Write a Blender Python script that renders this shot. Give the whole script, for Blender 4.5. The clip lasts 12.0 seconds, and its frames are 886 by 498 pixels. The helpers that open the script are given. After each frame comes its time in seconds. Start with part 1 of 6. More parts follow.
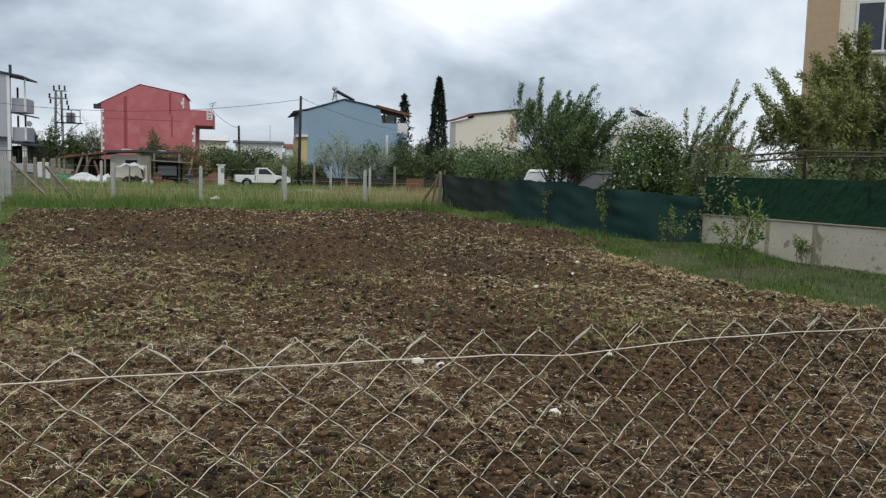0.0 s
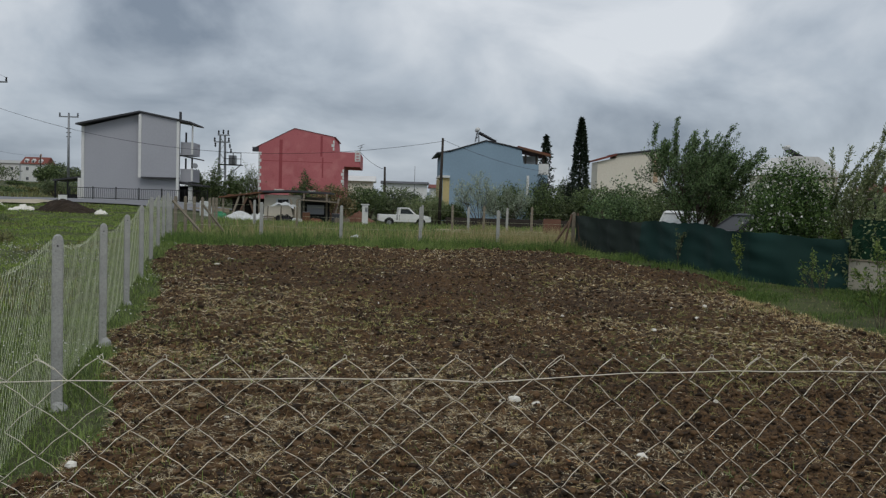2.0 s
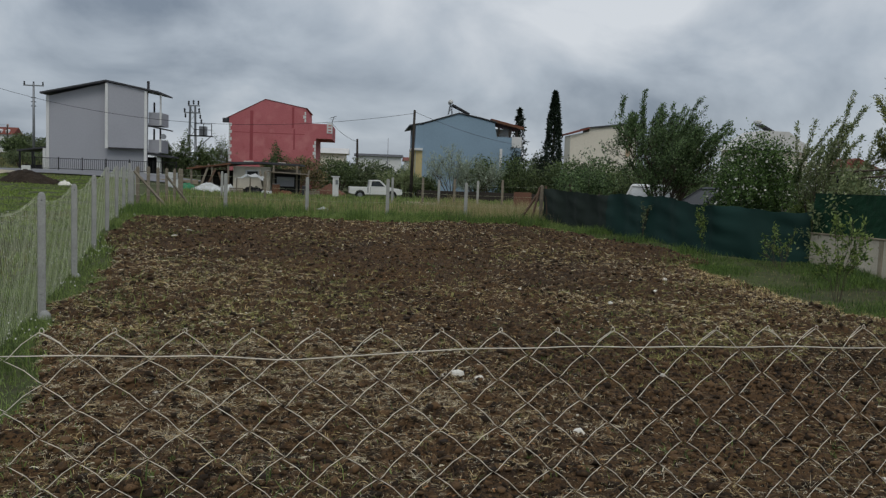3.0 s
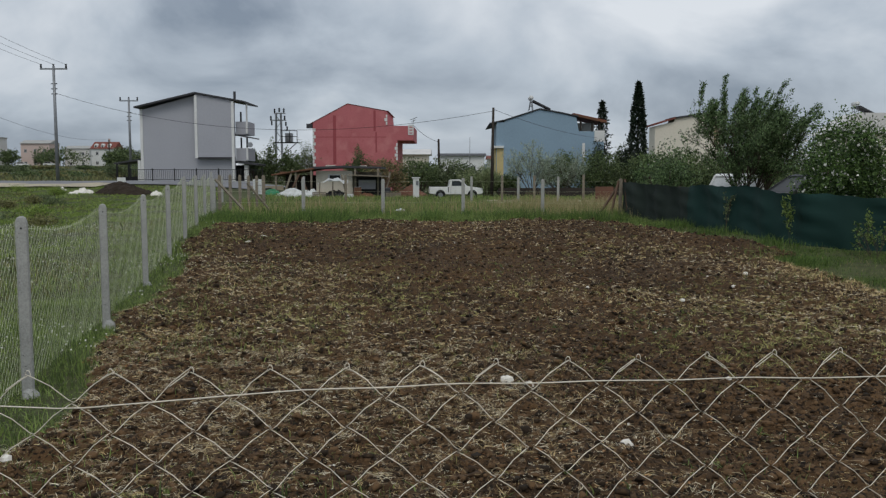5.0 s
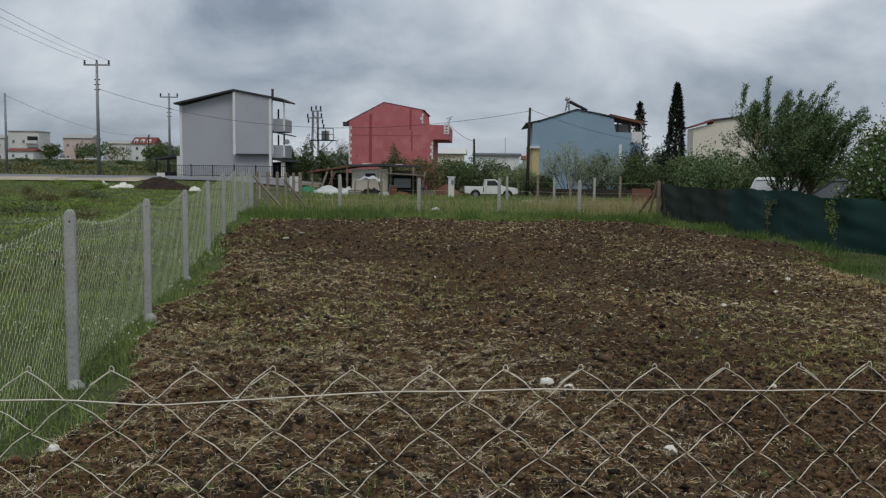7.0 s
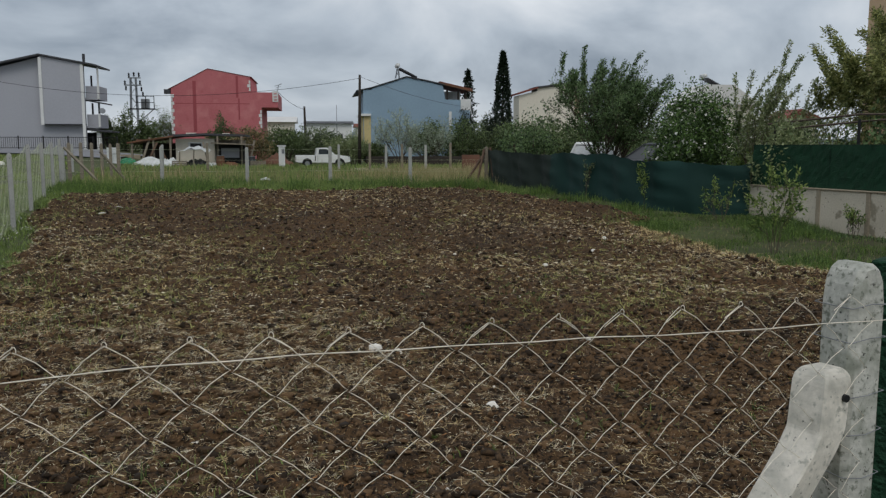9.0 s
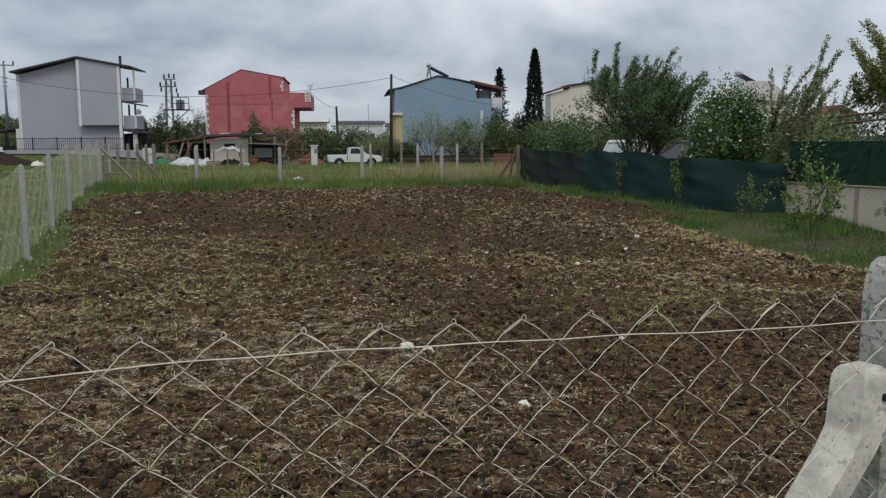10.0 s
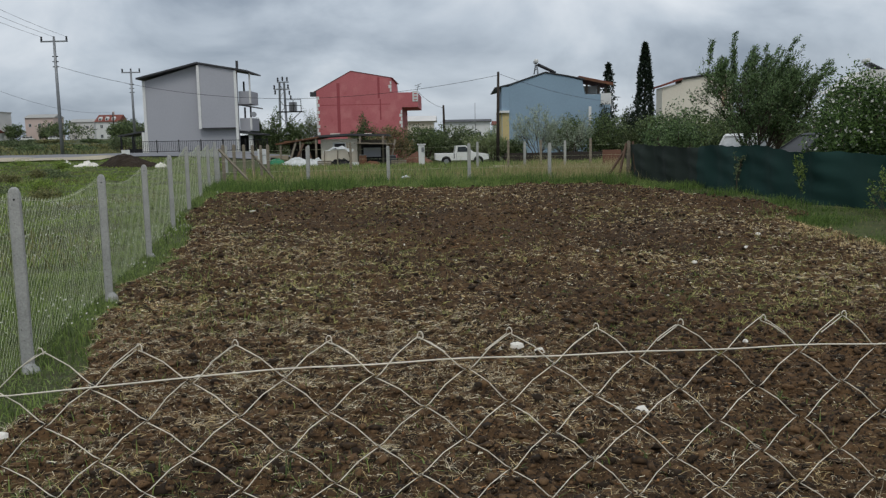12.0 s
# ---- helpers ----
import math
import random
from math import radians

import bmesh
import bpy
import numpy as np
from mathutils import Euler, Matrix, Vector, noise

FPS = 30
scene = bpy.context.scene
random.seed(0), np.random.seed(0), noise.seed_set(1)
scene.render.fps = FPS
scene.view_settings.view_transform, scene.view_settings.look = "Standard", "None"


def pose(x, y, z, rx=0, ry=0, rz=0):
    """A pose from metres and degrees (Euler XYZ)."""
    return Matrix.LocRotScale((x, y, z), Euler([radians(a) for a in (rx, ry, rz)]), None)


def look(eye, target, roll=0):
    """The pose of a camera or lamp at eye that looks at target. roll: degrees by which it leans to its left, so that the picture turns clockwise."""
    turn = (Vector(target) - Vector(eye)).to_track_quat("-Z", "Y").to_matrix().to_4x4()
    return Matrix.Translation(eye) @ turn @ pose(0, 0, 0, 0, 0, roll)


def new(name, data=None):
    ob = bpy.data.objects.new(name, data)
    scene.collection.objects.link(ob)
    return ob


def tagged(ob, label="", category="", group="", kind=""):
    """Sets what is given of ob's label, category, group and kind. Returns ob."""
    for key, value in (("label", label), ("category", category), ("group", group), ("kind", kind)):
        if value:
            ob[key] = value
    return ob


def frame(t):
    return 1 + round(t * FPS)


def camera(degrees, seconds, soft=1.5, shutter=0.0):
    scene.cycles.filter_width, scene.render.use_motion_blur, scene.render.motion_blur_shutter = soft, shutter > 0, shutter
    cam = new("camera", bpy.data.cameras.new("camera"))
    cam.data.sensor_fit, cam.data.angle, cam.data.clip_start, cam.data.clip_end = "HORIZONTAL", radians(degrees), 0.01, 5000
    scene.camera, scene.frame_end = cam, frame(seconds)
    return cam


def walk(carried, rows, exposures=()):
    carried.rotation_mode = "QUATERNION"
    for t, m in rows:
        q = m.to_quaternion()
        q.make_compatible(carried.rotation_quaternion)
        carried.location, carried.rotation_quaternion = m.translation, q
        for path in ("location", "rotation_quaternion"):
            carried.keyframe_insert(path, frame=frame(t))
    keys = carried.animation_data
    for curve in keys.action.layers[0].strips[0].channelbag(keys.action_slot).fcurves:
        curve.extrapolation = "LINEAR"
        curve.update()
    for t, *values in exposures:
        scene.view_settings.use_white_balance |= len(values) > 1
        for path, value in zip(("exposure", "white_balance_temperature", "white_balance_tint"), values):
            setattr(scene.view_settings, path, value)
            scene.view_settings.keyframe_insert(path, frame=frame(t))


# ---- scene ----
cam = camera(56.0, 12.0, soft=1.3)
PATH = [
    (0, (-0.929, 0.036, 1.825), (-0.461, 1.972, 1.637), 1.5),
    (0.1, (-0.973, 0.031, 1.81), (-0.641, 1.996, 1.63), 1.9),
    (0.2, (-0.953, 0.031, 1.816), (-0.748, 2.013, 1.643), 2.3),
    (0.3, (-0.934, 0.031, 1.823), (-0.822, 2.021, 1.655), 2.4),
    (0.5, (-0.896, 0.031, 1.836), (-0.896, 2.025, 1.68), 2.1),
    (1, (-0.843, -0.063, 1.823), (-0.82, 1.931, 1.681), 2.5),
    (1.5, (-0.754, -0.126, 1.823), (-0.634, 1.866, 1.69), 1.9),
    (2, (-0.554, -0.187, 1.84), (-0.427, 1.806, 1.738), 1.8),
    (2.5, (-0.408, -0.107, 1.815), (-0.22, 1.879, 1.679), 2.1),
    (4.5, (0.168, 0.279, 1.807), (0.278, 2.268, 1.62), 0.1),
    (5, (0.161, 0.3, 1.816), (0.138, 2.293, 1.645), 0.0),
    (5.5, (0.135, 0.306, 1.819), (0.061, 2.298, 1.657), 0.7),
    (6, (0.117, 0.32, 1.814), (0.035, 2.31, 1.631), 1.3),
    (6.5, (0.092, 0.315, 1.814), (-0.032, 2.303, 1.631), 1.3),
    (7, (0.086, 0.323, 1.816), (-0.016, 2.312, 1.643), 0.8),
    (7.5, (0.124, 0.333, 1.815), (0.177, 2.324, 1.631), 0.3),
    (9.5, (0.19, 0.331, 1.806), (0.483, 2.293, 1.553), 0.0),
    (10, (0.189, 0.333, 1.804), (0.402, 2.306, 1.556), -0.3),
    (10.5, (0.191, 0.335, 1.801), (0.303, 2.315, 1.544), -0.6),
    (11, (0.191, 0.337, 1.799), (0.203, 2.318, 1.53), -0.6),
    (11.5, (0.205, 0.413, 1.783), (0.185, 2.395, 1.512), -0.5),
    (12, (0.167, 0.512, 1.773), (0.126, 2.496, 1.524), -1.1),
]
walk(cam, [(t, look(eye, target, roll)) for t, eye, target, roll in PATH],
     [(0, 0.38), (0.2, 0.2), (0.5, 0.0), (1.0, -0.2), (1.5, -0.2), (2.0, -0.15), (2.5, -0.26), (4.5, -0.08), (7.0, -0.1), (7.5, -0.16), (9.5, 0.0), (10.0, 0.06), (12.0, 0.05)])

# ---- world, sun, exposure ----
scene.view_settings.exposure = 0.0
world = bpy.data.worlds.new("overcast_sky")
scene.world = world
world.use_nodes = True
wn, wl = world.node_tree.nodes, world.node_tree.links
wn.clear()
w_out = wn.new("ShaderNodeOutputWorld")
w_bg = wn.new("ShaderNodeBackground")
w_sky = wn.new("ShaderNodeTexSky")
w_sky.sky_type, w_sky.sun_disc = "NISHITA", False
w_sky.sun_elevation, w_sky.sun_rotation = radians(48), radians(20)
w_co = wn.new("ShaderNodeTexCoord")
w_sep = wn.new("ShaderNodeSeparateXYZ")
wl.new(w_co.outputs["Generated"], w_sep.inputs[0])


def w_math(op, a, b=None, c=None):
    n = wn.new("ShaderNodeMath")
    n.operation = op
    for i, v in enumerate((a, b, c)):
        if v is None:
            continue
        if isinstance(v, (int, float)):
            n.inputs[i].default_value = v
        else:
            wl.new(v, n.inputs[i])
    return n.outputs[0]


# cloud deck: billows flattened towards the level
w_comb = wn.new("ShaderNodeCombineXYZ")
wl.new(w_sep.outputs[0], w_comb.inputs[0])
wl.new(w_sep.outputs[1], w_comb.inputs[1])
wl.new(w_math("MULTIPLY", w_sep.outputs[2], 1.75), w_comb.inputs[2])
w_n1 = wn.new("ShaderNodeTexNoise")
w_n1.inputs["Scale"].default_value = 3.7
w_n1.inputs["Detail"].default_value = 7
w_n1.inputs["Roughness"].default_value = 0.5
w_n1.inputs["Distortion"].default_value = 0.45
w_turn = wn.new("ShaderNodeMapping")
w_turn.inputs["Rotation"].default_value = (0.0, 0.0, radians(15))
wl.new(w_comb.outputs[0], w_turn.inputs["Vector"])
wl.new(w_turn.outputs[0], w_n1.inputs["Vector"])
w_ramp = wn.new("ShaderNodeValToRGB")
w_el = w_ramp.color_ramp.elements
w_el[0].position, w_el[0].color = 0.34, (0.265, 0.325, 0.41, 1)
w_el[1].position, w_el[1].color = 0.67, (0.89, 0.94, 1.0, 1)
w_mid = w_ramp.color_ramp.elements.new(0.5)
w_mid.color = (0.548, 0.622, 0.712, 1)
w_lift = wn.new("ShaderNodeMapRange")
w_lift.interpolation_type = "SMOOTHSTEP"
for w_k, w_v in (("From Min", 0.07), ("From Max", 0.25), ("To Min", -0.03), ("To Max", 0.045)):
    w_lift.inputs[w_k].default_value = w_v
wl.new(w_sep.outputs[2], w_lift.inputs["Value"])
wl.new(w_math("ADD", w_n1.outputs["Fac"], w_lift.outputs["Result"]), w_ramp.inputs[0])
w_skyscale = wn.new("ShaderNodeMixRGB")
w_skyscale.blend_type = "MULTIPLY"
w_skyscale.inputs[0].default_value = 1.0
w_skyscale.inputs[2].default_value = (0.1, 0.1, 0.1, 1)
wl.new(w_sky.outputs[0], w_skyscale.inputs[1])
w_mix = wn.new("ShaderNodeMixRGB")
w_mix.inputs[0].default_value = 0.93
wl.new(w_skyscale.outputs[0], w_mix.inputs[1])
wl.new(w_ramp.outputs[0], w_mix.inputs[2])
wl.new(w_mix.outputs[0], w_bg.inputs[0])
w_bg.inputs[1].default_value = 0.85
wl.new(w_bg.outputs[0], w_out.inputs[0])

sun_data = bpy.data.lights.new("sun", "SUN")
sun_data.energy, sun_data.angle, sun_data.color = 1.05, radians(25), (1.0, 0.97, 0.92)
sun = new("sun", sun_data)
sun.matrix_world = look((3, -17, 40), (0, 12, 0))


# ---- materials ----
def mat(name, c1, c2=None, rough=0.8, scale=6.0, fine=60.0, bump=0.2, metal=0.0, spec=0.3, coord="Object", rnd=0.0, bdist=0.01):
    """Two-scale mottled surface: c1 and c2 mixed by broad stains and fine grain."""
    m = bpy.data.materials.new(name)
    m.use_nodes = True
    n, l = m.node_tree.nodes, m.node_tree.links
    b = n["Principled BSDF"]
    c2 = c2 or tuple(v * 0.72 for v in c1)
    co = n.new("ShaderNodeTexCoord")
    big, small = n.new("ShaderNodeTexNoise"), n.new("ShaderNodeTexNoise")
    big.inputs["Scale"].default_value, big.inputs["Detail"].default_value = scale, 5
    small.inputs["Scale"].default_value, small.inputs["Detail"].default_value = fine, 4
    for t in (big, small):
        l.new(co.outputs[coord], t.inputs["Vector"])
    add = n.new("ShaderNodeMath")
    add.operation = "MULTIPLY_ADD"
    add.inputs[1].default_value = 0.5
    l.new(small.outputs["Fac"], add.inputs[0])
    half = n.new("ShaderNodeMath")
    half.operation = "MULTIPLY"
    half.inputs[1].default_value = 0.5
    l.new(big.outputs["Fac"], half.inputs[0])
    l.new(half.outputs[0], add.inputs[2])
    src = add.outputs[0]
    if rnd:
        info = n.new("ShaderNodeNewGeometry")
        r2 = n.new("ShaderNodeMath")
        r2.operation = "MULTIPLY_ADD"
        r2.inputs[1].default_value = rnd
        l.new(info.outputs["Random Per Island"], r2.inputs[0])
        sub = n.new("ShaderNodeMath")
        sub.operation = "SUBTRACT"
        sub.inputs[1].default_value = rnd / 2
        l.new(src, sub.inputs[0])
        l.new(sub.outputs[0], r2.inputs[2])
        src = r2.outputs[0]
    ramp = n.new("ShaderNodeValToRGB")
    ramp.color_ramp.elements[0].position, ramp.color_ramp.elements[0].color = 0.32, (*c2, 1)
    ramp.color_ramp.elements[1].position, ramp.color_ramp.elements[1].color = 0.66, (*c1, 1)
    l.new(src, ramp.inputs[0])
    l.new(ramp.outputs[0], b.inputs["Base Color"])
    b.inputs["Roughness"].default_value, b.inputs["Metallic"].default_value = rough, metal
    b.inputs["Specular IOR Level"].default_value = spec
    if bump:
        bp = n.new("ShaderNodeBump")
        bp.inputs["Strength"].default_value, bp.inputs["Distance"].default_value = bump, bdist
        l.new(small.outputs["Fac"], bp.inputs["Height"])
        l.new(bp.outputs[0], b.inputs["Normal"])
    return m


def leaf_mat(name, c1, c2, trans=0.25):
    m = mat(name, c1, c2, rough=0.55, scale=1.2, fine=9.0, bump=0, rnd=0.7, spec=0.35)
    n, l = m.node_tree.nodes, m.node_tree.links
    b = n["Principled BSDF"]
    tr = n.new("ShaderNodeBsdfTranslucent")
    mx = n.new("ShaderNodeMixShader")
    mx.inputs[0].default_value = trans
    l.new(b.inputs["Base Color"].links[0].from_socket, tr.inputs[0])
    l.new(b.outputs[0], mx.inputs[1])
    l.new(tr.outputs[0], mx.inputs[2])
    l.new(mx.outputs[0], n["Material Output"].inputs[0])
    return m


# the second tone is near black to paint shade into the soil's hollows
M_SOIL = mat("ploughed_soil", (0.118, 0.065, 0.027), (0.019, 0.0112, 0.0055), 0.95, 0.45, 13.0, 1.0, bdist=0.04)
M_CLOD = mat("soil_clod", (0.150, 0.088, 0.043), (0.026, 0.0165, 0.009), 0.95, 0.5, 30.0, 0.6, rnd=0.7)
M_STRAW = mat("dry_straw", (0.74, 0.57, 0.29), (0.16, 0.10, 0.045), 0.85, 0.4, 30.0, 0, rnd=0.9)
M_FIBRE = mat("bleached_fibres", (0.95, 0.87, 0.66), (0.52, 0.43, 0.27), 0.8, 0.4, 30.0, 0, rnd=0.9)
M_EARTH = mat("grassy_earth", (0.085, 0.105, 0.034), (0.045, 0.043, 0.02), 0.95, 0.25, 5.0, 0.6, bdist=0.05)
M_GRASS = leaf_mat("meadow_grass", (0.19, 0.255, 0.068), (0.055, 0.088, 0.026), 0.3)
M_VERGE = leaf_mat("lush_verge_grass", (0.28, 0.37, 0.10), (0.085, 0.13, 0.034), 0.3)
M_RANK = leaf_mat("rank_green_grass", (0.165, 0.255, 0.055), (0.045, 0.085, 0.02), 0.3)
L_MID = leaf_mat("mid_green_leaves", (0.19, 0.285, 0.115), (0.038, 0.068, 0.026), 0.3)
M_OLIVESTRAW = mat("greenish_dry_grass", (0.46, 0.45, 0.16), (0.13, 0.13, 0.045), 0.85, 0.4, 30.0, 0, rnd=0.9)
# brown-black earth: the mound's shade is put into its base colour
M_DARKEARTH = mat("shade_darkened_earth", (0.05, 0.036, 0.024), (0.02, 0.014, 0.010), 0.95, 2.0, 16.0, 0.9, bdist=0.05)
M_WEEDY = leaf_mat("olive_scrub_weeds", (0.27, 0.26, 0.10), (0.10, 0.105, 0.045), 0.25)
M_MEADOW = leaf_mat("meadow_turf", (0.33, 0.43, 0.09), (0.105, 0.17, 0.036), 0.3)
M_PALE = mat("pale_grey_render", (0.72, 0.70, 0.67), (0.60, 0.585, 0.56), 0.85, 0.3, 6.0, 0.2)
M_DRYGRASS = leaf_mat("dry_tall_grass", (0.5, 0.41, 0.22), (0.24, 0.22, 0.09), 0.3)
M_CONC = mat("weathered_concrete", (0.47, 0.465, 0.44), (0.28, 0.28, 0.265), 0.9, 3.0, 70.0, 0.5)
M_CONC_PALE = mat("pale_lichened_concrete", (0.84, 0.78, 0.68), (0.60, 0.56, 0.48), 0.92, 14.0, 90.0, 0.35, bdist=0.004)
M_CONC_LICHEN = mat("lichen_grown_concrete", (0.66, 0.645, 0.58), (0.40, 0.395, 0.35), 0.92, 11.0, 80.0, 0.45, bdist=0.005)
M_WIRE = mat("galvanised_wire", (0.95, 0.87, 0.74), (0.66, 0.60, 0.50), 0.45, 8.0, 60.0, 0, 0.1)
M_WIRE_FAR = mat("galvanised_mesh_wire", (0.66, 0.69, 0.48), (0.46, 0.48, 0.33), 0.6, 8.0, 60.0, 0, 0.2)
M_GREY = mat("grey_cladding", (0.42, 0.425, 0.46), (0.37, 0.375, 0.41), 0.75, 0.3, 8.0, 0.1)
M_WALL = mat("stained_cement_render", (0.68, 0.61, 0.49), (0.46, 0.40, 0.31), 0.92, 1.1, 40.0, 0.3)
M_STAIN_SHADE = mat("rust_stain_and_shade_concrete", (0.38, 0.32, 0.235), (0.25, 0.205, 0.145), 0.92, 1.6, 30.0, 0.3)
M_WHITE = mat("white_paint", (0.78, 0.78, 0.76), (0.62, 0.62, 0.6), 0.6, 1.0, 20.0, 0.05)
M_ROOF_DARK = mat("dark_roof_sheet", (0.07, 0.07, 0.075), (0.04, 0.04, 0.045), 0.6, 1.0, 20.0, 0.1)
M_RED = mat("raspberry_red_render", (0.55, 0.175, 0.185), (0.44, 0.125, 0.135), 0.85, 0.5, 8.0, 0.2)
M_RED_STREAK = mat("damp_dark_red_render", (0.38, 0.085, 0.095), (0.31, 0.065, 0.075), 0.8, 0.6, 9.0, 0.2)
M_BLUE = mat("sky_blue_render", (0.28, 0.39, 0.49), (0.24, 0.335, 0.42), 0.85, 0.3, 6.0, 0.2)
M_YELLOW = mat("pale_yellow_render", (0.60, 0.49, 0.24), (0.5, 0.4, 0.2), 0.85, 0.4, 6.0, 0.2)
M_CREAM = mat("cream_render", (0.80, 0.745, 0.63), (0.70, 0.64, 0.53), 0.85, 0.3, 6.0, 0.2)
M_PINK = mat("pinkish_render", (0.66, 0.52, 0.47), (0.56, 0.44, 0.39), 0.85, 0.3, 6.0, 0.2)
M_BEIGE = mat("tan_render", (0.52, 0.38, 0.25), (0.45, 0.32, 0.21), 0.85, 0.3, 6.0, 0.2)
M_TILE = mat("terracotta_tiles", (0.24, 0.075, 0.055), (0.14, 0.045, 0.035), 0.85, 2.0, 18.0, 0.6)
M_DARK = mat("dark_opening", (0.02, 0.02, 0.022), (0.012, 0.012, 0.013), 0.4, 1.0, 10.0, 0)
M_GLASS = mat("window_glass", (0.05, 0.06, 0.07), (0.03, 0.035, 0.04), 0.08, 1.0, 3.0, 0, spec=0.7)
M_BLACK = mat("black_iron", (0.025, 0.025, 0.027), (0.015, 0.015, 0.016), 0.5, 3.0, 30.0, 0.1, 0.3)
M_STEEL = mat("galvanised_steel", (0.30, 0.31, 0.32), (0.19, 0.2, 0.21), 0.5, 3.0, 40.0, 0.1, 0.5)
M_WOODPOLE = mat("tarred_wood", (0.055, 0.045, 0.036), (0.025, 0.02, 0.017), 0.85, 3.0, 40.0, 0.4)
M_OLDWOOD = mat("grey_weathered_wood", (0.30, 0.26, 0.20), (0.15, 0.125, 0.095), 0.9, 4.0, 50.0, 0.5)
M_POLEBROWN = mat("brown_rough_timber", (0.17, 0.11, 0.075), (0.08, 0.05, 0.035), 0.9, 4.0, 50.0, 0.4)
M_BARK = mat("tree_bark", (0.13, 0.10, 0.075), (0.055, 0.042, 0.032), 0.95, 6.0, 40.0, 0.8)
M_NET = mat("dark_green_shade_net", (0.013, 0.048, 0.04), (0.008, 0.028, 0.023), 0.85, 0.7, 90.0, 0.5)
M_NET_OLD = mat("faded_brownish_net", (0.028, 0.040, 0.032), (0.015, 0.023, 0.018), 0.9, 0.7, 90.0, 0.5)
M_HEDGE = mat("artificial_hedge_green", (0.012, 0.060, 0.028), (0.006, 0.030, 0.014), 0.85, 5.0, 45.0, 1.0, bdist=0.03)
M_CAR_WHITE = mat("white_car_paint", (0.80, 0.80, 0.77), (0.70, 0.70, 0.67), 0.3, 1.0, 6.0, 0, spec=0.5)
M_CAR_DARK = mat("dark_car_paint", (0.03, 0.035, 0.04), (0.02, 0.022, 0.026), 0.5, 1.0, 6.0, 0, spec=0.3)
M_RUBBER = mat("tyre_rubber", (0.02, 0.02, 0.02), (0.012, 0.012, 0.012), 0.85, 5.0, 40.0, 0.2)
M_ASPHALT = mat("asphalt", (0.24, 0.24, 0.25), (0.17, 0.17, 0.18), 0.9, 0.3, 20.0, 0.2)
M_SAND = mat("pale_dirt_track", (0.50, 0.44, 0.32), (0.36, 0.31, 0.22), 0.95, 0.4, 7.0, 0.4)
M_STONE = mat("pale_stone", (0.93, 0.90, 0.83), (0.70, 0.66, 0.58), 0.9, 9.0, 60.0, 0.4)
M_PLASTIC = mat("white_plastic_and_window_glare", (0.72, 0.73, 0.72), (0.5, 0.51, 0.5), 0.5, 1.5, 12.0, 0.3)
M_GREENPL = mat("green_tarpaulin", (0.04, 0.25, 0.12), (0.025, 0.15, 0.07), 0.5, 2.0, 15.0, 0.2)
M_RUST = mat("rusty_sheet", (0.22, 0.10, 0.055), (0.10, 0.055, 0.035), 0.85, 1.5, 20.0, 0.3)
M_BRICK = mat("hollow_brick_red", (0.21, 0.105, 0.07), (0.14, 0.07, 0.05), 0.9, 3.0, 30.0, 0.3)
L_DARK = leaf_mat("dark_green_leaves", (0.17, 0.225, 0.085), (0.045, 0.070, 0.028), 0.3)
L_OLIVE = leaf_mat("grey_green_leaves", (0.21, 0.255, 0.125), (0.048, 0.070, 0.028), 0.3)
L_FRESH = leaf_mat("fresh_green_leaves", (0.28, 0.36, 0.1), (0.07, 0.125, 0.03), 0.35)
L_BUSH = leaf_mat("deep_green_bush_leaves", (0.16, 0.26, 0.075), (0.032, 0.062, 0.020), 0.3)
L_SPRAY = leaf_mat("yellowish_spring_leaves", (0.42, 0.43, 0.16), (0.12, 0.15, 0.05), 0.4)
L_HAZE = leaf_mat("silvery_young_leaves", (0.46, 0.52, 0.40), (0.22, 0.27, 0.18), 0.35)
L_RUSSET = leaf_mat("russet_tinged_leaves", (0.30, 0.23, 0.11), (0.085, 0.085, 0.04), 0.3)
L_PALE = leaf_mat("pale_spring_leaves", (0.36, 0.40, 0.20), (0.14, 0.19, 0.08), 0.35)
L_CYPRESS = leaf_mat("cypress_needles", (0.022, 0.038, 0.018), (0.008, 0.016, 0.008), 0.1)
L_BLOSSOM = leaf_mat("white_blossom", (0.88, 0.86, 0.80), (0.62, 0.62, 0.54), 0.3)


def specks(m, scale, level, colour, soft=0.05):
    """Spots strewn over a material: small dark pits, lichen, and shade painted into the soil."""
    n, l = m.node_tree.nodes, m.node_tree.links
    b = n["Principled BSDF"]
    was = b.inputs["Base Color"].links[0].from_socket
    co, ns, rp, mx = n.new("ShaderNodeTexCoord"), n.new("ShaderNodeTexNoise"), n.new("ShaderNodeValToRGB"), n.new("ShaderNodeMixRGB")
    ns.inputs["Scale"].default_value, ns.inputs["Detail"].default_value = scale, 3
    l.new(co.outputs["Object"], ns.inputs["Vector"])
    rp.color_ramp.elements[0].position, rp.color_ramp.elements[1].position = level, level + soft
    l.new(ns.outputs["Fac"], rp.inputs[0])
    l.new(rp.outputs[0], mx.inputs[0])
    l.new(was, mx.inputs[1])
    mx.inputs[2].default_value = (*colour, 1)
    l.new(mx.outputs[0], b.inputs["Base Color"])


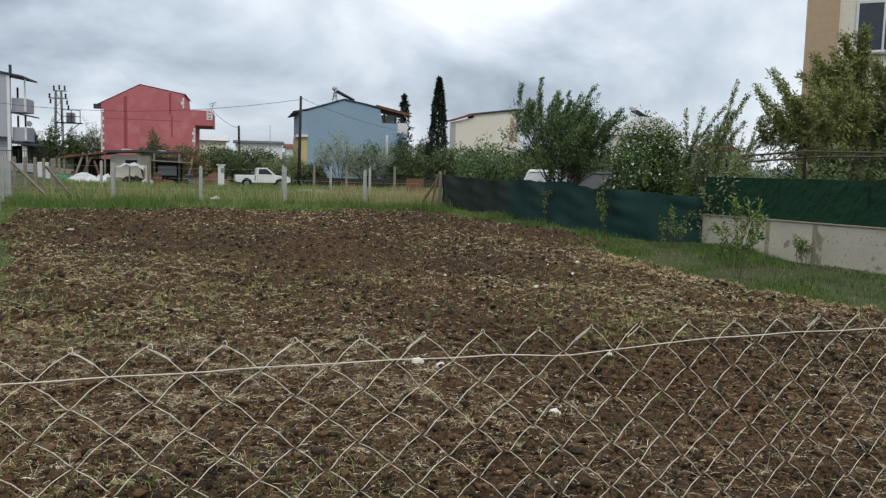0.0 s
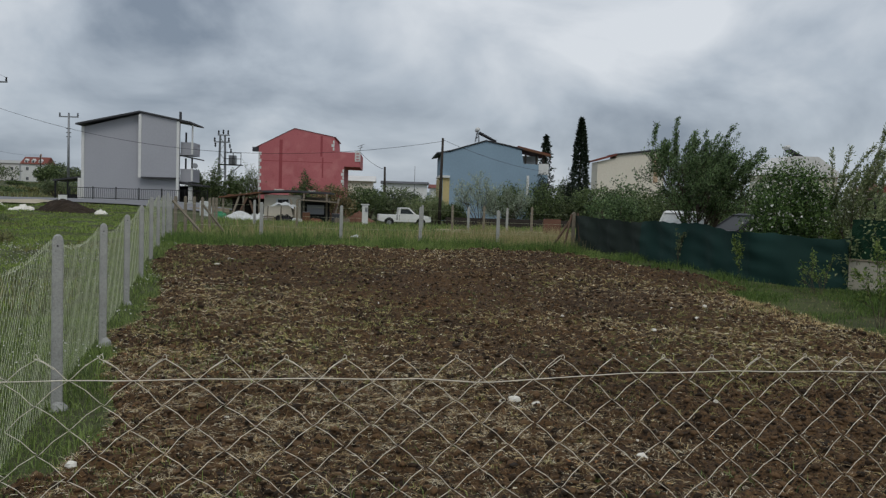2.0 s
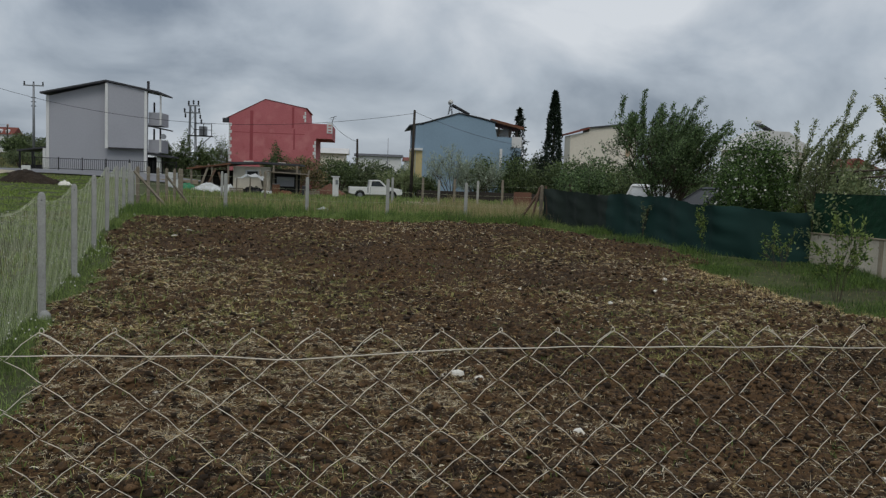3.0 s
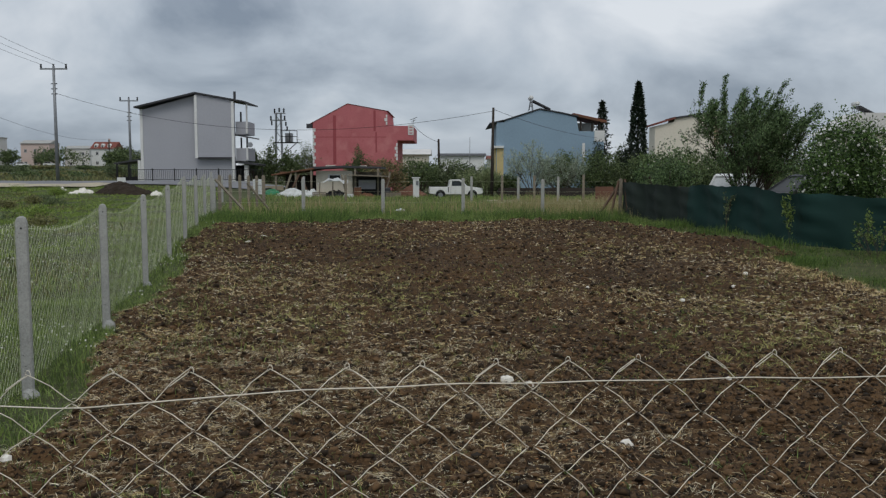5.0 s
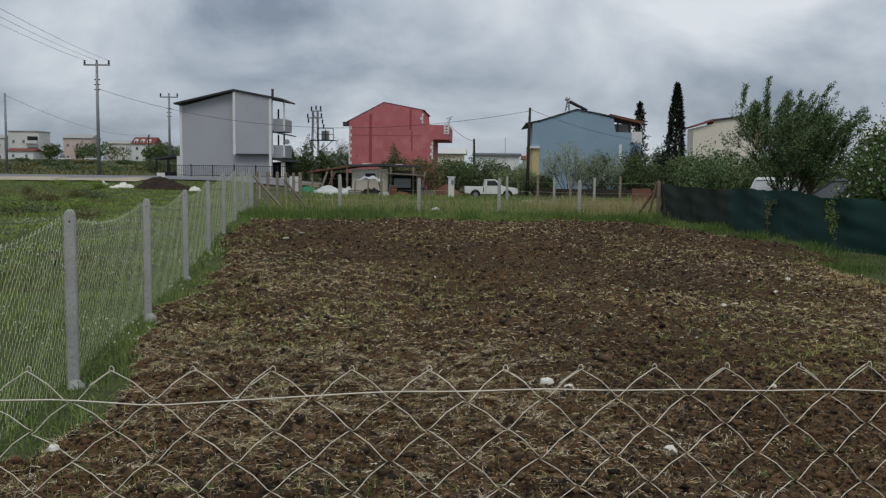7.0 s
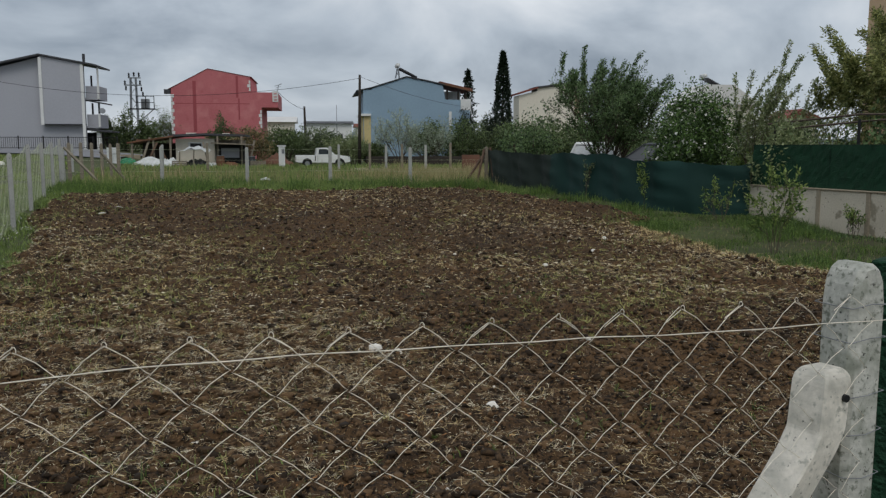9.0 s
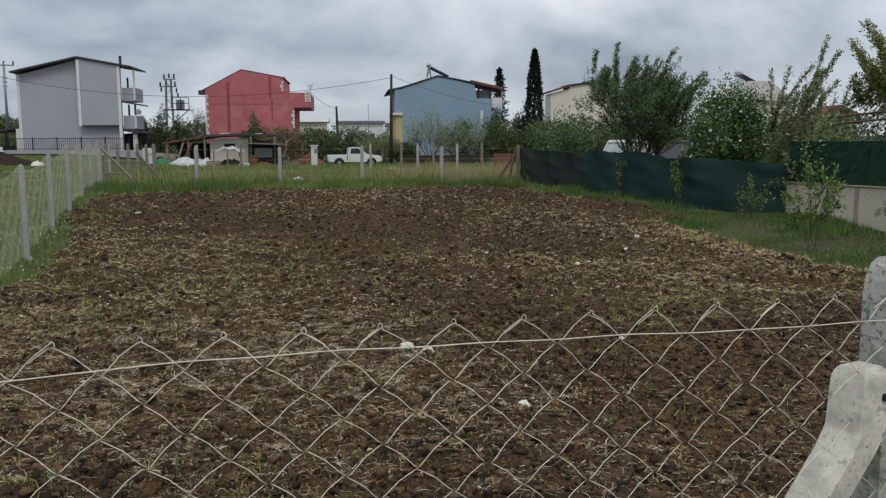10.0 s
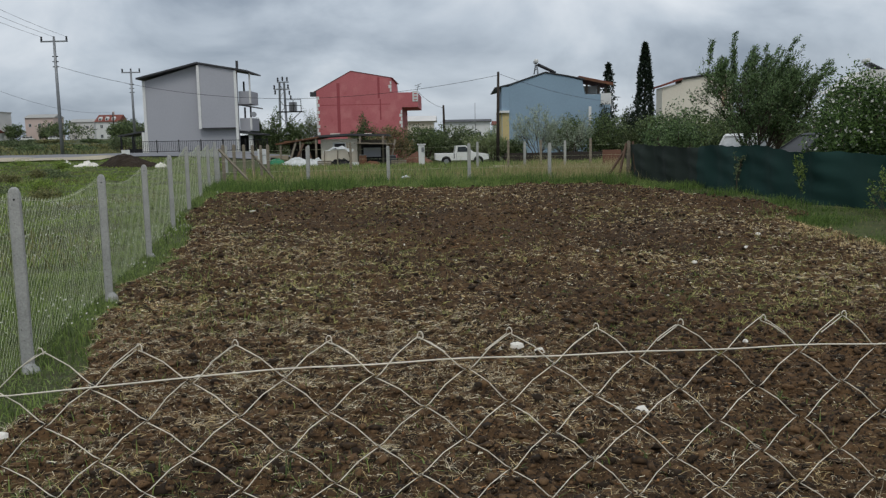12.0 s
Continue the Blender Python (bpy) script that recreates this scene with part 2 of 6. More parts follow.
specks(M_CONC_LICHEN, 22.0, 0.44, (0.27, 0.28, 0.23), 0.22)
specks(M_CONC_LICHEN, 85.0, 0.56, (0.20, 0.21, 0.17), 0.12)
specks(M_CONC_LICHEN, 140.0, 0.66, (0.07, 0.068, 0.06))
specks(M_CONC_PALE, 70.0, 0.58, (0.40, 0.39, 0.33), 0.14)
specks(M_CONC_PALE, 130.0, 0.67, (0.07, 0.068, 0.06))
specks(M_CONC_PALE, 16.0, 0.50, (0.46, 0.44, 0.38), 0.25)
specks(M_CONC, 22.0, 0.60, (0.44, 0.44, 0.41))
specks(M_CONC, 60.0, 0.68, (0.09, 0.09, 0.085))
specks(M_SOIL, 70.0, 0.605, (0.135, 0.08, 0.038))
# near-black specks paint the shaded pits between crumbs
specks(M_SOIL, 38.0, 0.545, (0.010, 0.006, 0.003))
specks(M_SOIL, 110.0, 0.66, (0.30, 0.22, 0.13))
specks(M_CLOD, 110.0, 0.60, (0.02, 0.012, 0.006))
specks(M_RED, 1.6, 0.60, (0.46, 0.13, 0.14), 0.12)
specks(M_RED, 0.7, 0.52, (0.60, 0.24, 0.235), 0.25)
specks(M_WALL, 14.0, 0.63, (0.22, 0.185, 0.13))
specks(M_WALL, 2.6, 0.60, (0.30, 0.26, 0.19))


# ---- mesh helpers ----
class Geo:
    """Collects plain geometry for one mesh."""

    def __init__(self):
        self.v, self.f = [], []

    def box(self, x0, x1, y0, y1, z0, z1, m=None):
        pts = [(x, y, z) for z in (z0, z1) for x, y in ((x0, y0), (x1, y0), (x1, y1), (x0, y1))]
        b = len(self.v)
        self.v += [tuple(m @ Vector(p)) for p in pts] if m is not None else pts
        self.f += [tuple(b + i for i in q) for q in ((3, 2, 1, 0), (4, 5, 6, 7), (0, 1, 5, 4), (1, 2, 6, 5), (2, 3, 7, 6), (3, 0, 4, 7))]
        return self

    def prism(self, poly, a, b, axis="y"):
        """A polygon in x and z run from y = a to b (or in y and z run along x, or in x and y run up z)."""
        put = {"y": lambda p, q: (p[0], q, p[1]), "x": lambda p, q: (q, p[0], p[1]), "z": lambda p, q: (p[0], p[1], q)}[axis]
        n, s = len(poly), len(self.v)
        self.v += [put(p, a) for p in poly] + [put(p, b) for p in poly]
        self.f += [tuple(range(s, s + n)), tuple(range(s + 2 * n - 1, s + n - 1, -1))]
        self.f += [(s + i, s + n + i, s + n + (i + 1) % n, s + (i + 1) % n) for i in range(n)]
        return self

    def tube(self, pts, radii, n=6, cap=True):
        pts = [Vector(p) for p in pts]
        if isinstance(radii, (int, float)):
            radii = [radii] * len(pts)
        s = len(self.v)
        for i, p in enumerate(pts):
            d = (pts[min(i + 1, len(pts) - 1)] - pts[max(i - 1, 0)]).normalized()
            u = d.cross(Vector((0.31, 0.2, 1)) if abs(d.z) < 0.9 else Vector((1, 0.1, 0))).normalized()
            w = d.cross(u)
            for k in range(n):
                a = 2 * math.pi * k / n
                self.v.append(tuple(p + (u * math.cos(a) + w * math.sin(a)) * radii[i]))
        for i in range(len(pts) - 1):
            for k in range(n):
                a, b = s + i * n + k, s + i * n + (k + 1) % n
                self.f.append((a, b, b + n, a + n))
        if cap:
            self.f.append(tuple(range(s + n - 1, s - 1, -1)))
            e = s + (len(pts) - 1) * n
            self.f.append(tuple(range(e, e + n)))
        return self

    def mesh(self, name, material, smooth=False):
        me = bpy.data.meshes.new(name)
        me.from_pydata(self.v, [], self.f)
        me.materials.append(material)
        if smooth:
            me.polygons.foreach_set("use_smooth", [True] * len(me.polygons))
        me.validate()
        return me


def part(name, geo, material, parent=None, label="", smooth=False, bevel=0.0):
    ob = new(name, geo.mesh(name, material, smooth))
    if bevel:
        bm = bmesh.new()
        bm.from_mesh(ob.data)
        bmesh.ops.remove_doubles(bm, verts=bm.verts, dist=1e-5)
        bmesh.ops.recalc_face_normals(bm, faces=bm.faces)
        bmesh.ops.bevel(bm, geom=[e for e in bm.edges], offset=bevel, segments=1, affect="EDGES", clamp_overlap=True)
        bm.to_mesh(ob.data)
        bm.free()
    if parent is not None:
        ob.parent = parent
    if label:
        ob["label"] = label
    return ob


def thing(name, label, category, x=0.0, y=0.0, z=0.0, rz=0.0, group="", kind=""):
    ob = new(name)
    ob.matrix_basis = pose(x, y, z, 0, 0, rz)
    return tagged(ob, label, category, group, kind)


def quads(name, verts, nper, material):
    """A mesh of many loose polygons of nper corners from an array of corners."""
    me = bpy.data.meshes.new(name)
    nv = len(verts)
    nf = nv // nper
    me.vertices.add(nv)
    me.vertices.foreach_set("co", np.asarray(verts, np.float32).ravel())
    me.loops.add(nv)
    me.loops.foreach_set("vertex_index", np.arange(nv, dtype=np.int32))
    me.polygons.add(nf)
    me.polygons.foreach_set("loop_start", np.arange(0, nv, nper, dtype=np.int32))
    me.polygons.foreach_set("loop_total", np.full(nf, nper, np.int32))
    me.materials.append(material)
    me.update(calc_edges=True)
    return me


def smooth01(a, b, v):
    u = np.clip((np.asarray(v, float) - a) / (b - a), 0, 1)
    return u * u * (3 - 2 * u)


def land(x, y):
    """Height of the land, without clods and tufts."""
    x, y = np.asarray(x, float), np.asarray(y, float)
    z = 0.42 * smooth01(11, 25, y) + 1.0 * smooth01(40, 72, y) * smooth01(6, 22, -x)
    z = z + 4.3 * smooth01(100, 290, y) * smooth01(25, 70, -x) + 1.6 * smooth01(85, 140, y) * (1 - smooth01(25, 60, -x))
    return z + 0.03 * np.sin(x * 0.9 + 1.0) * np.sin(y * 0.7) * smooth01(2, 30, np.hypot(x, y))


# ---- land ----
def spaced(lo, hi, fine_lo, fine_hi, fine, coarse):
    a = list(np.arange(fine_lo, fine_hi, fine))
    s, v = fine, fine_hi
    while v < hi:
        a.append(v)
        s = min(s * 1.25, coarse)
        v += s
    a.append(hi)
    s, v = fine, fine_lo
    while v > lo:
        s = min(s * 1.25, coarse)
        v -= s
        a.insert(0, max(v, lo))
    return np.array(a)


def sheet(name, xs, ys, height, material):
    X, Y = np.meshgrid(xs, ys)
    co = np.stack([X, Y, height(X, Y)], -1).reshape(-1, 3)
    w, h = len(xs), len(ys)
    i = (np.arange(h - 1)[:, None] * w + np.arange(w - 1)[None]).ravel()
    me = bpy.data.meshes.new(name)
    me.from_pydata(co.tolist(), [], np.stack([i, i + 1, i + w + 1, i + w], -1).tolist())
    me.materials.append(material)
    me.polygons.foreach_set("use_smooth", [True] * len(me.polygons))
    return new(name, me)


def rough(x, y, scale, seed=0.0):
    """Smooth pseudo-random height from summed waves, about -1 to 1."""
    rs = np.random.RandomState(int(seed * 10) + 7)
    z = 0
    for k in range(9):
        a, ph, fr = rs.rand() * 6.283, rs.rand() * 6.283, scale * (0.6 + 1.4 * rs.rand())
        z = z + np.sin((x * np.cos(a) + y * np.sin(a)) * fr + ph)
    return z / 4.0


TABLE = np.random.RandomState(21).rand(256, 256)


def crumb(x, y, freq, seed=0):
    """Value noise, 0 to 1."""
    u, v = np.asarray(x) * freq + 37.3 * seed, np.asarray(y) * freq + 11.7 * seed
    i, j = np.floor(u).astype(int), np.floor(v).astype(int)
    a, b = u - i, v - j
    a, b = a * a * (3 - 2 * a), b * b * (3 - 2 * b)
    t = lambda p, q: TABLE[p % 256, q % 256]
    return (t(i, j) * (1 - a) + t(i + 1, j) * a) * (1 - b) + (t(i, j + 1) * (1 - a) + t(i + 1, j + 1) * a) * b


def left_fence_x(y):
    return -3.336 - 0.2239 * (y - 6.915)


def right_edge_x(y):
    return np.interp(y, [-5, 8, 11.0, 12.1, 13.4, 15.7, 17.5, 19.4, 22.0, 25.0, 27.5], [9.5, 8.3, 7.2, 7.0, 6.6, 6.8, 7.1, 7.0, 5.9, 5.2, 4.9])


def field_in(x, y):
    """How far a place lies inside the ploughed plot, in metres; negative outside."""
    far = np.interp(x, [-9, -6.3, -2.2, 2.0, 6.0], [23.8, 24.3, 25.6, 26.0, 24.8])
    wob = 0.30 * rough(x, y, 2.2, 1) + 0.15 * rough(x, y, 7.0, 2)
    return np.minimum(np.minimum(x - left_fence_x(y) - 0.30, right_edge_x(y) - x), far - y) + wob


def ground_z(x, y):
    r = np.hypot(x, y)
    hummocks = (0.07 * rough(x, y, 1.1, 61) + 0.04 * rough(x, y, 2.9, 62)) * smooth01(0.6, 2.5, left_fence_x(y) - x) * (1 - smooth01(48, 62, y))
    return hummocks + land(x, y) + 0.04 * rough(x, y, 1.7, 3) * smooth01(3, 10, r) + smooth01(300, 900, r) * 2.0


ground = sheet("ground", spaced(-2500, 2500, -40, 30, 0.5, 300), spaced(-1500, 3500, -4, 62, 0.5, 300), ground_z, M_EARTH)
tagged(ground, "grassy uneven earth reaching out to the houses", "ground", kind="structure")


def soil_z(x, y):
    inside = field_in(x, y)
    c1, c2, c3 = crumb(x, y, 5.5, 1), crumb(x + 0.3 * crumb(x, y, 3, 7), y, 13.0, 2), crumb(x, y, 29.0, 3)
    clods = 0.07 * (c1 - 0.5) + 0.10 * np.clip(c2 - 0.42, 0, 1) * (0.4 + c1) + 0.034 * (c3 - 0.5) + 0.02 * rough(x, y, 2.6, 8)
    return ground_z(x, y) + np.clip(inside, -0.5, 0.25) * 0.35 - 0.02 + clods * smooth01(-0.1, 0.3, inside)


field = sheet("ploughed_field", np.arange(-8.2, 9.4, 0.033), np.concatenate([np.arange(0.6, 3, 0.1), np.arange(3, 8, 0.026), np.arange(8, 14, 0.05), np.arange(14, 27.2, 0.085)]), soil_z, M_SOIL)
tagged(field, "dark brown freshly tilled soil strewn with dry straw", "field", kind="structure")


# ---- fences ----
def concrete_post(parent, x, y, z, h, w=0.115, d=0.10, rz=0.0, material=M_CONC, lean=0.0):
    """A cast post with chamfered edges and a rounded head."""
    g = Geo()
    prof = [(-0.5, 0.0), (0.5, 0.0), (0.5, h - 0.07), (0.43, h - 0.03), (0.25, h - 0.005), (0.0, h), (-0.25, h - 0.005), (-0.43, h - 0.03), (-0.5, h - 0.07)]
    g.prism([(px * w, pz - 0.25 if pz == 0 else pz) for px, pz in prof], -d / 2, d / 2)
    ob = part("post", g, material, parent, bevel=0.012)
    ob.matrix_basis = pose(x, y, z, 0, lean, rz)
    return ob


def chain_link(p0, p1, z0f, z1f, pitch=0.1083, vpitch=0.088, radius=0.0016, sides=4, phase=0.0, loops=True, wob=0.0):
    """Woven diamond mesh between two plan points: each wire zigzags downward, and neighbours hook at the bends."""
    p0, p1 = Vector((*p0, 0)), Vector((*p1, 0))
    run = (p1 - p0).length
    u = (p1 - p0) / run
    nrm = Vector((-u.y, u.x, 0))
    g = Geo()
    count = int(run / pitch)
    rs = random.Random(5)
    rows = int(1.75 / (vpitch / 1.0)) + 2
    for i in range(-1, count + 1):
        for side in (1, -1):
            pts = []
            s = (i + phase) * pitch
            jx = rs.uniform(-wob, wob)
            k = 0
            while True:
                t = s + side * (pitch / 2) * (k % 2 if side > 0 else k % 2)
                t = min(max(t, 0.0), run)
                top, bot = z1f(t), z0f(t)
                z = top - k * vpitch / 2
                if z < bot or k > 2 * rows:
                    break
                q = p0 + u * (t + jx + 0.0035 * math.sin(k * 1.7 + i * 2.3)) + nrm * (0.003 * side * (1 if k % 2 else -1) + 0.006 * math.sin(i * 0.8 + k * 0.5))
                q.z = z + rs.uniform(-0.003, 0.003)
                pts.append(q)
                k += 1
            if len(pts) > 1:
                # tilt the strokes so that each wire bends softly at its crossings
                fine = [pts[0]]
                for a, b in zip(pts, pts[1:]):
                    d = b - a
                    fine += [a + d * 0.12 + Vector((0, 0, 0.0015)), a + d * 0.5 + Vector((0, 0, 0.0038)), b - d * 0.12 + Vector((0, 0, -0.0012)), b] if sides > 3 else [b]
                g.tube(fine, radius, sides, cap=False)
        if loops:
            s = min(max((i + phase) * pitch, 0), run)
            q = p0 + u * s
            q.z = z1f(s)
            # knuckle: the wire end is turned over and laid back along its own strand
            a = [q + u * (0.0035 * math.cos(w)) + Vector((0, 0, 0.006 * math.sin(w))) for w in np.linspace(-0.4, 3.4, 6)]
            back = -1 if rs.random() < 0.75 else 1
            g.tube(a + [q + u * back * 0.012 + Vector((0, 0, -0.008)), q + u * back * 0.030 + Vector((0, 0, -0.021))], radius * 1.05, sides, cap=False)
    return g


# left boundary: posts 3.43 m apart in plan along one line, up to the far corner
fence_left = thing("chain_link_fence", "galvanised chain-link fence on grey concrete posts beside the plot", "fence")
left_posts = []
for k in range(-2, 8):
    y = 7.08 + 3.40 * k if k >= 0 else (3.84 if k == -1 else 1.18)
    x = float(left_fence_x(y))
    z = float(land(x, y))
    left_posts.append((x, y, z))
    p = concrete_post(fence_left, x, y, z, 1.53 if k == -1 else 1.50 if k < 7 else 1.62, 0.092, 0.075, rz=20)
    if 0 <= k < 3:
        foot = part("footing", Geo().tube([(0.02, -0.01, -0.1), (0.02, -0.01, 0.0), (0.01, -0.01, 0.02), (0, 0, 0.035)], [0.085, 0.08, 0.065, 0.05], 9), M_CONC, fence_left, "rough grey concrete footing", bevel=0.006)
        foot.matrix_basis = pose(x, y, z, 4, -5, 37 * k)
    part("bolt_hole", Geo().tube([(0, -0.0395, 1.40), (0, -0.036, 1.40)], 0.008, 8), M_DARK, p)


def left_top(a, b, za, zb):
    run = math.dist(a, b)
    return lambda t: za + (zb - za) * t / run - 0.13 * math.sin(math.pi * t / run) - 0.02


for (xa, ya, za), (xb, yb, zb) in zip(left_posts, left_posts[1:]):
    run = math.dist((xa, ya), (xb, yb))
    g = chain_link((xa - 0.06, ya), (xb - 0.06, yb), lambda t: za + (zb - za) * t / run + 0.03, left_top((xa, ya), (xb, yb), za + 1.47, zb + 1.47),
                   pitch=0.104, vpitch=0.088, radius=0.0016 if ya < 8 else 0.0014, sides=3, loops=ya < 8, wob=0.006)
    part("mesh_panel", g, M_WIRE_FAR, fence_left)
g = Geo()
pts = []
for (xa, ya, za), (xb, yb, zb) in zip(left_posts, left_posts[1:]):
    for t in np.linspace(0, 1, 6, endpoint=False):
        pts.append((xa + (xb - xa) * t - 0.058, ya + (yb - ya) * t, za + (zb - za) * t + 1.42 - 0.12 * math.sin(math.pi * t)))
g.tube(pts, 0.0018, 4)
part("tension_wire", g, M_WIRE_FAR, fence_left)

# front fence, close to the camera
FX, FY, FU = -0.097, 1.457, Vector((0.9903, 0.1392)).normalized()


def front(s):
    """Plan point s metres along the front fence from its reference loop."""
    return FX + FU.x * s, FY + FU.y * s


fence_front = thing("chain_link_fence", "slack galvanised chain-link fence with looped top edge and strained wire", "fence")
PITCH = 0.1083
S0, S1 = -19 * PITCH, 12.0 * PITCH
g = chain_link(front(S0), front(S1), lambda t: 0.03, lambda t: 1.549 + 0.003 * math.sin(t * 2.1), pitch=PITCH, vpitch=0.0866, radius=0.00068, sides=4, phase=0.0)
part("mesh_panel", g, M_WIRE, fence_front, smooth=True)
g = Geo()
WIRE_S, WIRE_Z = [-2.1, -0.95, -0.7, -0.4, -0.27, -0.16, -0.05, 0.06, 0.25, 0.5, 0.73, 0.9, 1.13, 1.3], [1.511, 1.510, 1.511, 1.507, 1.499, 1.503, 1.511, 1.514, 1.516, 1.513, 1.511, 1.506, 1.507, 1.507]
g.tube([(*front(s), float(np.interp(s, WIRE_S, WIRE_Z)) + 0.0008 * math.sin(s * 29)) for s in np.linspace(S0, S1 - 0.01, 90)], 0.00095, 5)
part("tension_wire", g, M_WIRE, fence_front, smooth=True)
px, py = 1.130, 1.685
PA = math.degrees(math.atan2(FU.y, FU.x))
concrete_post(fence_front, px + 0.003, py, 0.0, 1.605, 0.079, 0.079, PA + 5, M_CONC_LICHEN)
# raking strut that props the corner post: upright head, then a square shaft running down and away
g = Geo()
spine = [(1.062, 1.655, 1.422, 0.66), (1.062, 1.655, 1.412, 0.92), (1.060, 1.654, 1.398, 1.0), (1.052, 1.650, 1.315, 1.0), (1.035, 1.646, 1.278, 1.02), (0.14, 1.53, -0.15, 1.05)]
turn = math.radians(22)
for x, y, z, k in spine:
    for u, w in ((-1, -1), (1, -1), (1, 1), (-1, 1)):
        g.v.append((x + 0.0355 * k * (u * math.cos(turn) - w * math.sin(turn)), y + 0.0355 * k * (w * math.cos(turn) + u * math.sin(turn)), z))
g.f += [(0, 1, 2, 3), (23, 22, 21, 20)] + [(i * 4 + k, i * 4 + (k + 1) % 4, i * 4 + 4 + (k + 1) % 4, i * 4 + 4 + k) for i in range(5) for k in range(4)]
strut = part("strut", g, M_CONC_PALE, fence_front, "pale pitted concrete strut", bevel=0.0035)
part("bolt_hole", Geo().tube([(1.088, 1.620, 1.372), (1.084, 1.640, 1.372)], 0.007, 10), M_DARK, strut)
# binding wire turned round the post
for z in (1.53, 1.47, 1.37, 1.30, 1.22):
    g = Geo()
    turn = pose(px, py, z, 0, 0, PA + 5)
    ring = [(-0.042, -0.043), (0.0, -0.0455), (0.042, -0.043), (0.0435, 0.0), (0.042, 0.043), (0.0, 0.0455), (-0.042, 0.043), (-0.0435, 0.0), (-0.042, -0.043)]
    g.tube([turn @ Vector((a, b, 0.004 * math.sin(2 * a / 0.042 + z * 9))) for a, b in ring], 0.0009, 4)
    part("binding_wire", g, M_STEEL, fence_front)

# far fence of short posts across the end of the plot
fence_far = thing("post_fence", "row of thin grey concrete posts strung with wire in tall grass", "fence")
far_posts = [(-8.45, 30.3), (-5.25, 30.5), (-2.36, 30.5), (0.54, 30.4), (3.38, 30.2), (6.0, 29.4)]
for x, y in far_posts:
    concrete_post(fence_far, x, y, float(land(x, y)), 1.36, 0.12, 0.1, 0, M_CONC if x < 5 else M_OLDWOOD)
for zz in (0.5, 0.9, 1.25):
    g = Geo()
    g.tube([(x, y - 0.06, float(land(x, y)) + zz) for x, y in far_posts], 0.003, 3)
    part("fence_wire", g, M_WIRE_FAR, fence_far)


def leaning_strut(parent, foot, head, w=0.10, material=M_OLDWOOD):
    g = Geo()
    g.tube([foot, head], w / 2, 4)
    part("strut", g, material, parent)


leaning_strut(fence_left, (-6.95, 29.6, 0.4), (-8.3, 30.0, 1.75))
leaning_strut(fence_left, (-7.0, 33.3, 0.4), (-7.9, 33.0, 1.6))
leaning_strut(fence_far, (5.15, 29.2, 0.4), (5.95, 29.4, 1.6), 0.09, M_POLEBROWN)
leaning_strut(fence_far, (5.55, 28.9, 0.4), (5.9, 29.3, 1.7), 0.08, M_POLEBROWN)
leaning_strut(fence_far, (6.15, 28.8, 0.4), (6.1, 29.2, 1.75), 0.08, M_POLEBROWN)
for k in range(6):
    x, y = -8.6 - 0.05 * k, 31.6 + k * 1.7
    concrete_post(fence_left, x, y, float(land(x, y)), 1.5, 0.12, 0.1, 10, M_OLDWOOD)

# second post line by the track beyond
fence_track = thing("post_fence", "row of weathered posts beside the dirt track", "fence")
for k, x in enumerate((-12.5, -10.3, -8.1, -5.7, 1.2, 2.9, 3.75, 4.65, 6.0, 7.3)):
    concrete_post(fence_track, x, 46.0 + 0.3 * (k % 3), float(land(x, 46)), 1.45 + 0.08 * (k % 2), 0.13, 0.1, 0, M_OLDWOOD if k % 2 else M_CONC)


# ---- right boundary: shade net, block wall, green hedge screen ----
NET0, NET1, WALL1 = (6.0, 29.2), (9.85, 18.1), (12.6, 7.8)
NET_Y, NET_X = [18.1, 18.55, 19.3, 22.0, 29.2], [9.85, 8.75, 8.02, 7.4, 6.0]
NET_S = np.concatenate([[0], np.cumsum(np.hypot(np.diff(NET_X[::-1]), np.diff(NET_Y[::-1])))])
net = thing("shade_net_fence", "sagging dark green shade net strung between posts", "fence")
nx = 150


def net_at(t):
    """Plan point at the share t along the net, from the far end to the wall."""
    d = t * NET_S[-1]
    return float(np.interp(d, NET_S, NET_X[::-1])), float(np.interp(d, NET_S, NET_Y[::-1]))


def net_sheet(t0, t1, material, label):
    g, n = Geo(), int(nx * (t1 - t0))
    for i in range(n + 1):
        t = t0 + (t1 - t0) * i / n
        x, y = net_at(t)
        zb = float(land(x, y))
        top = 1.19 + 0.03 * math.sin(t * 31) * (0.4 + t) + 0.035 * math.sin(t * 12 + 1) + 0.012 * math.sin(t * 140)
        for j in range(13):
            v = j / 12
            bul = 0.06 * math.sin(t * 40 + v * 2) * math.sin(math.pi * v) + 0.02 * math.sin(t * 95 + v) + 0.022 * math.sin(v * 19 + t * 33) * math.sin(t * 21)
            g.v.append((x + bul, y + 0.6 * bul, zb - 0.05 + (top + 0.05) * v))
    g.f += [(i * 13 + j, (i + 1) * 13 + j, (i + 1) * 13 + j + 1, i * 13 + j + 1) for i in range(n) for j in range(12)]
    part("net", g, material, net, label, smooth=True)


net_sheet(0.0, 0.40, M_NET_OLD, "faded brownish stretch of net")
net_sheet(0.40, 0.72, M_NET, "dark teal green stretch of net")
net_sheet(0.72, 1.0, M_NET, "dark teal green stretch of net")
for t in np.linspace(0, 1, 7):
    x, y = net_at(t)
    concrete_post(net, x + 0.14, y + 0.1, float(land(x, y)), 1.16, 0.09, 0.09, 10, M_WOODPOLE)

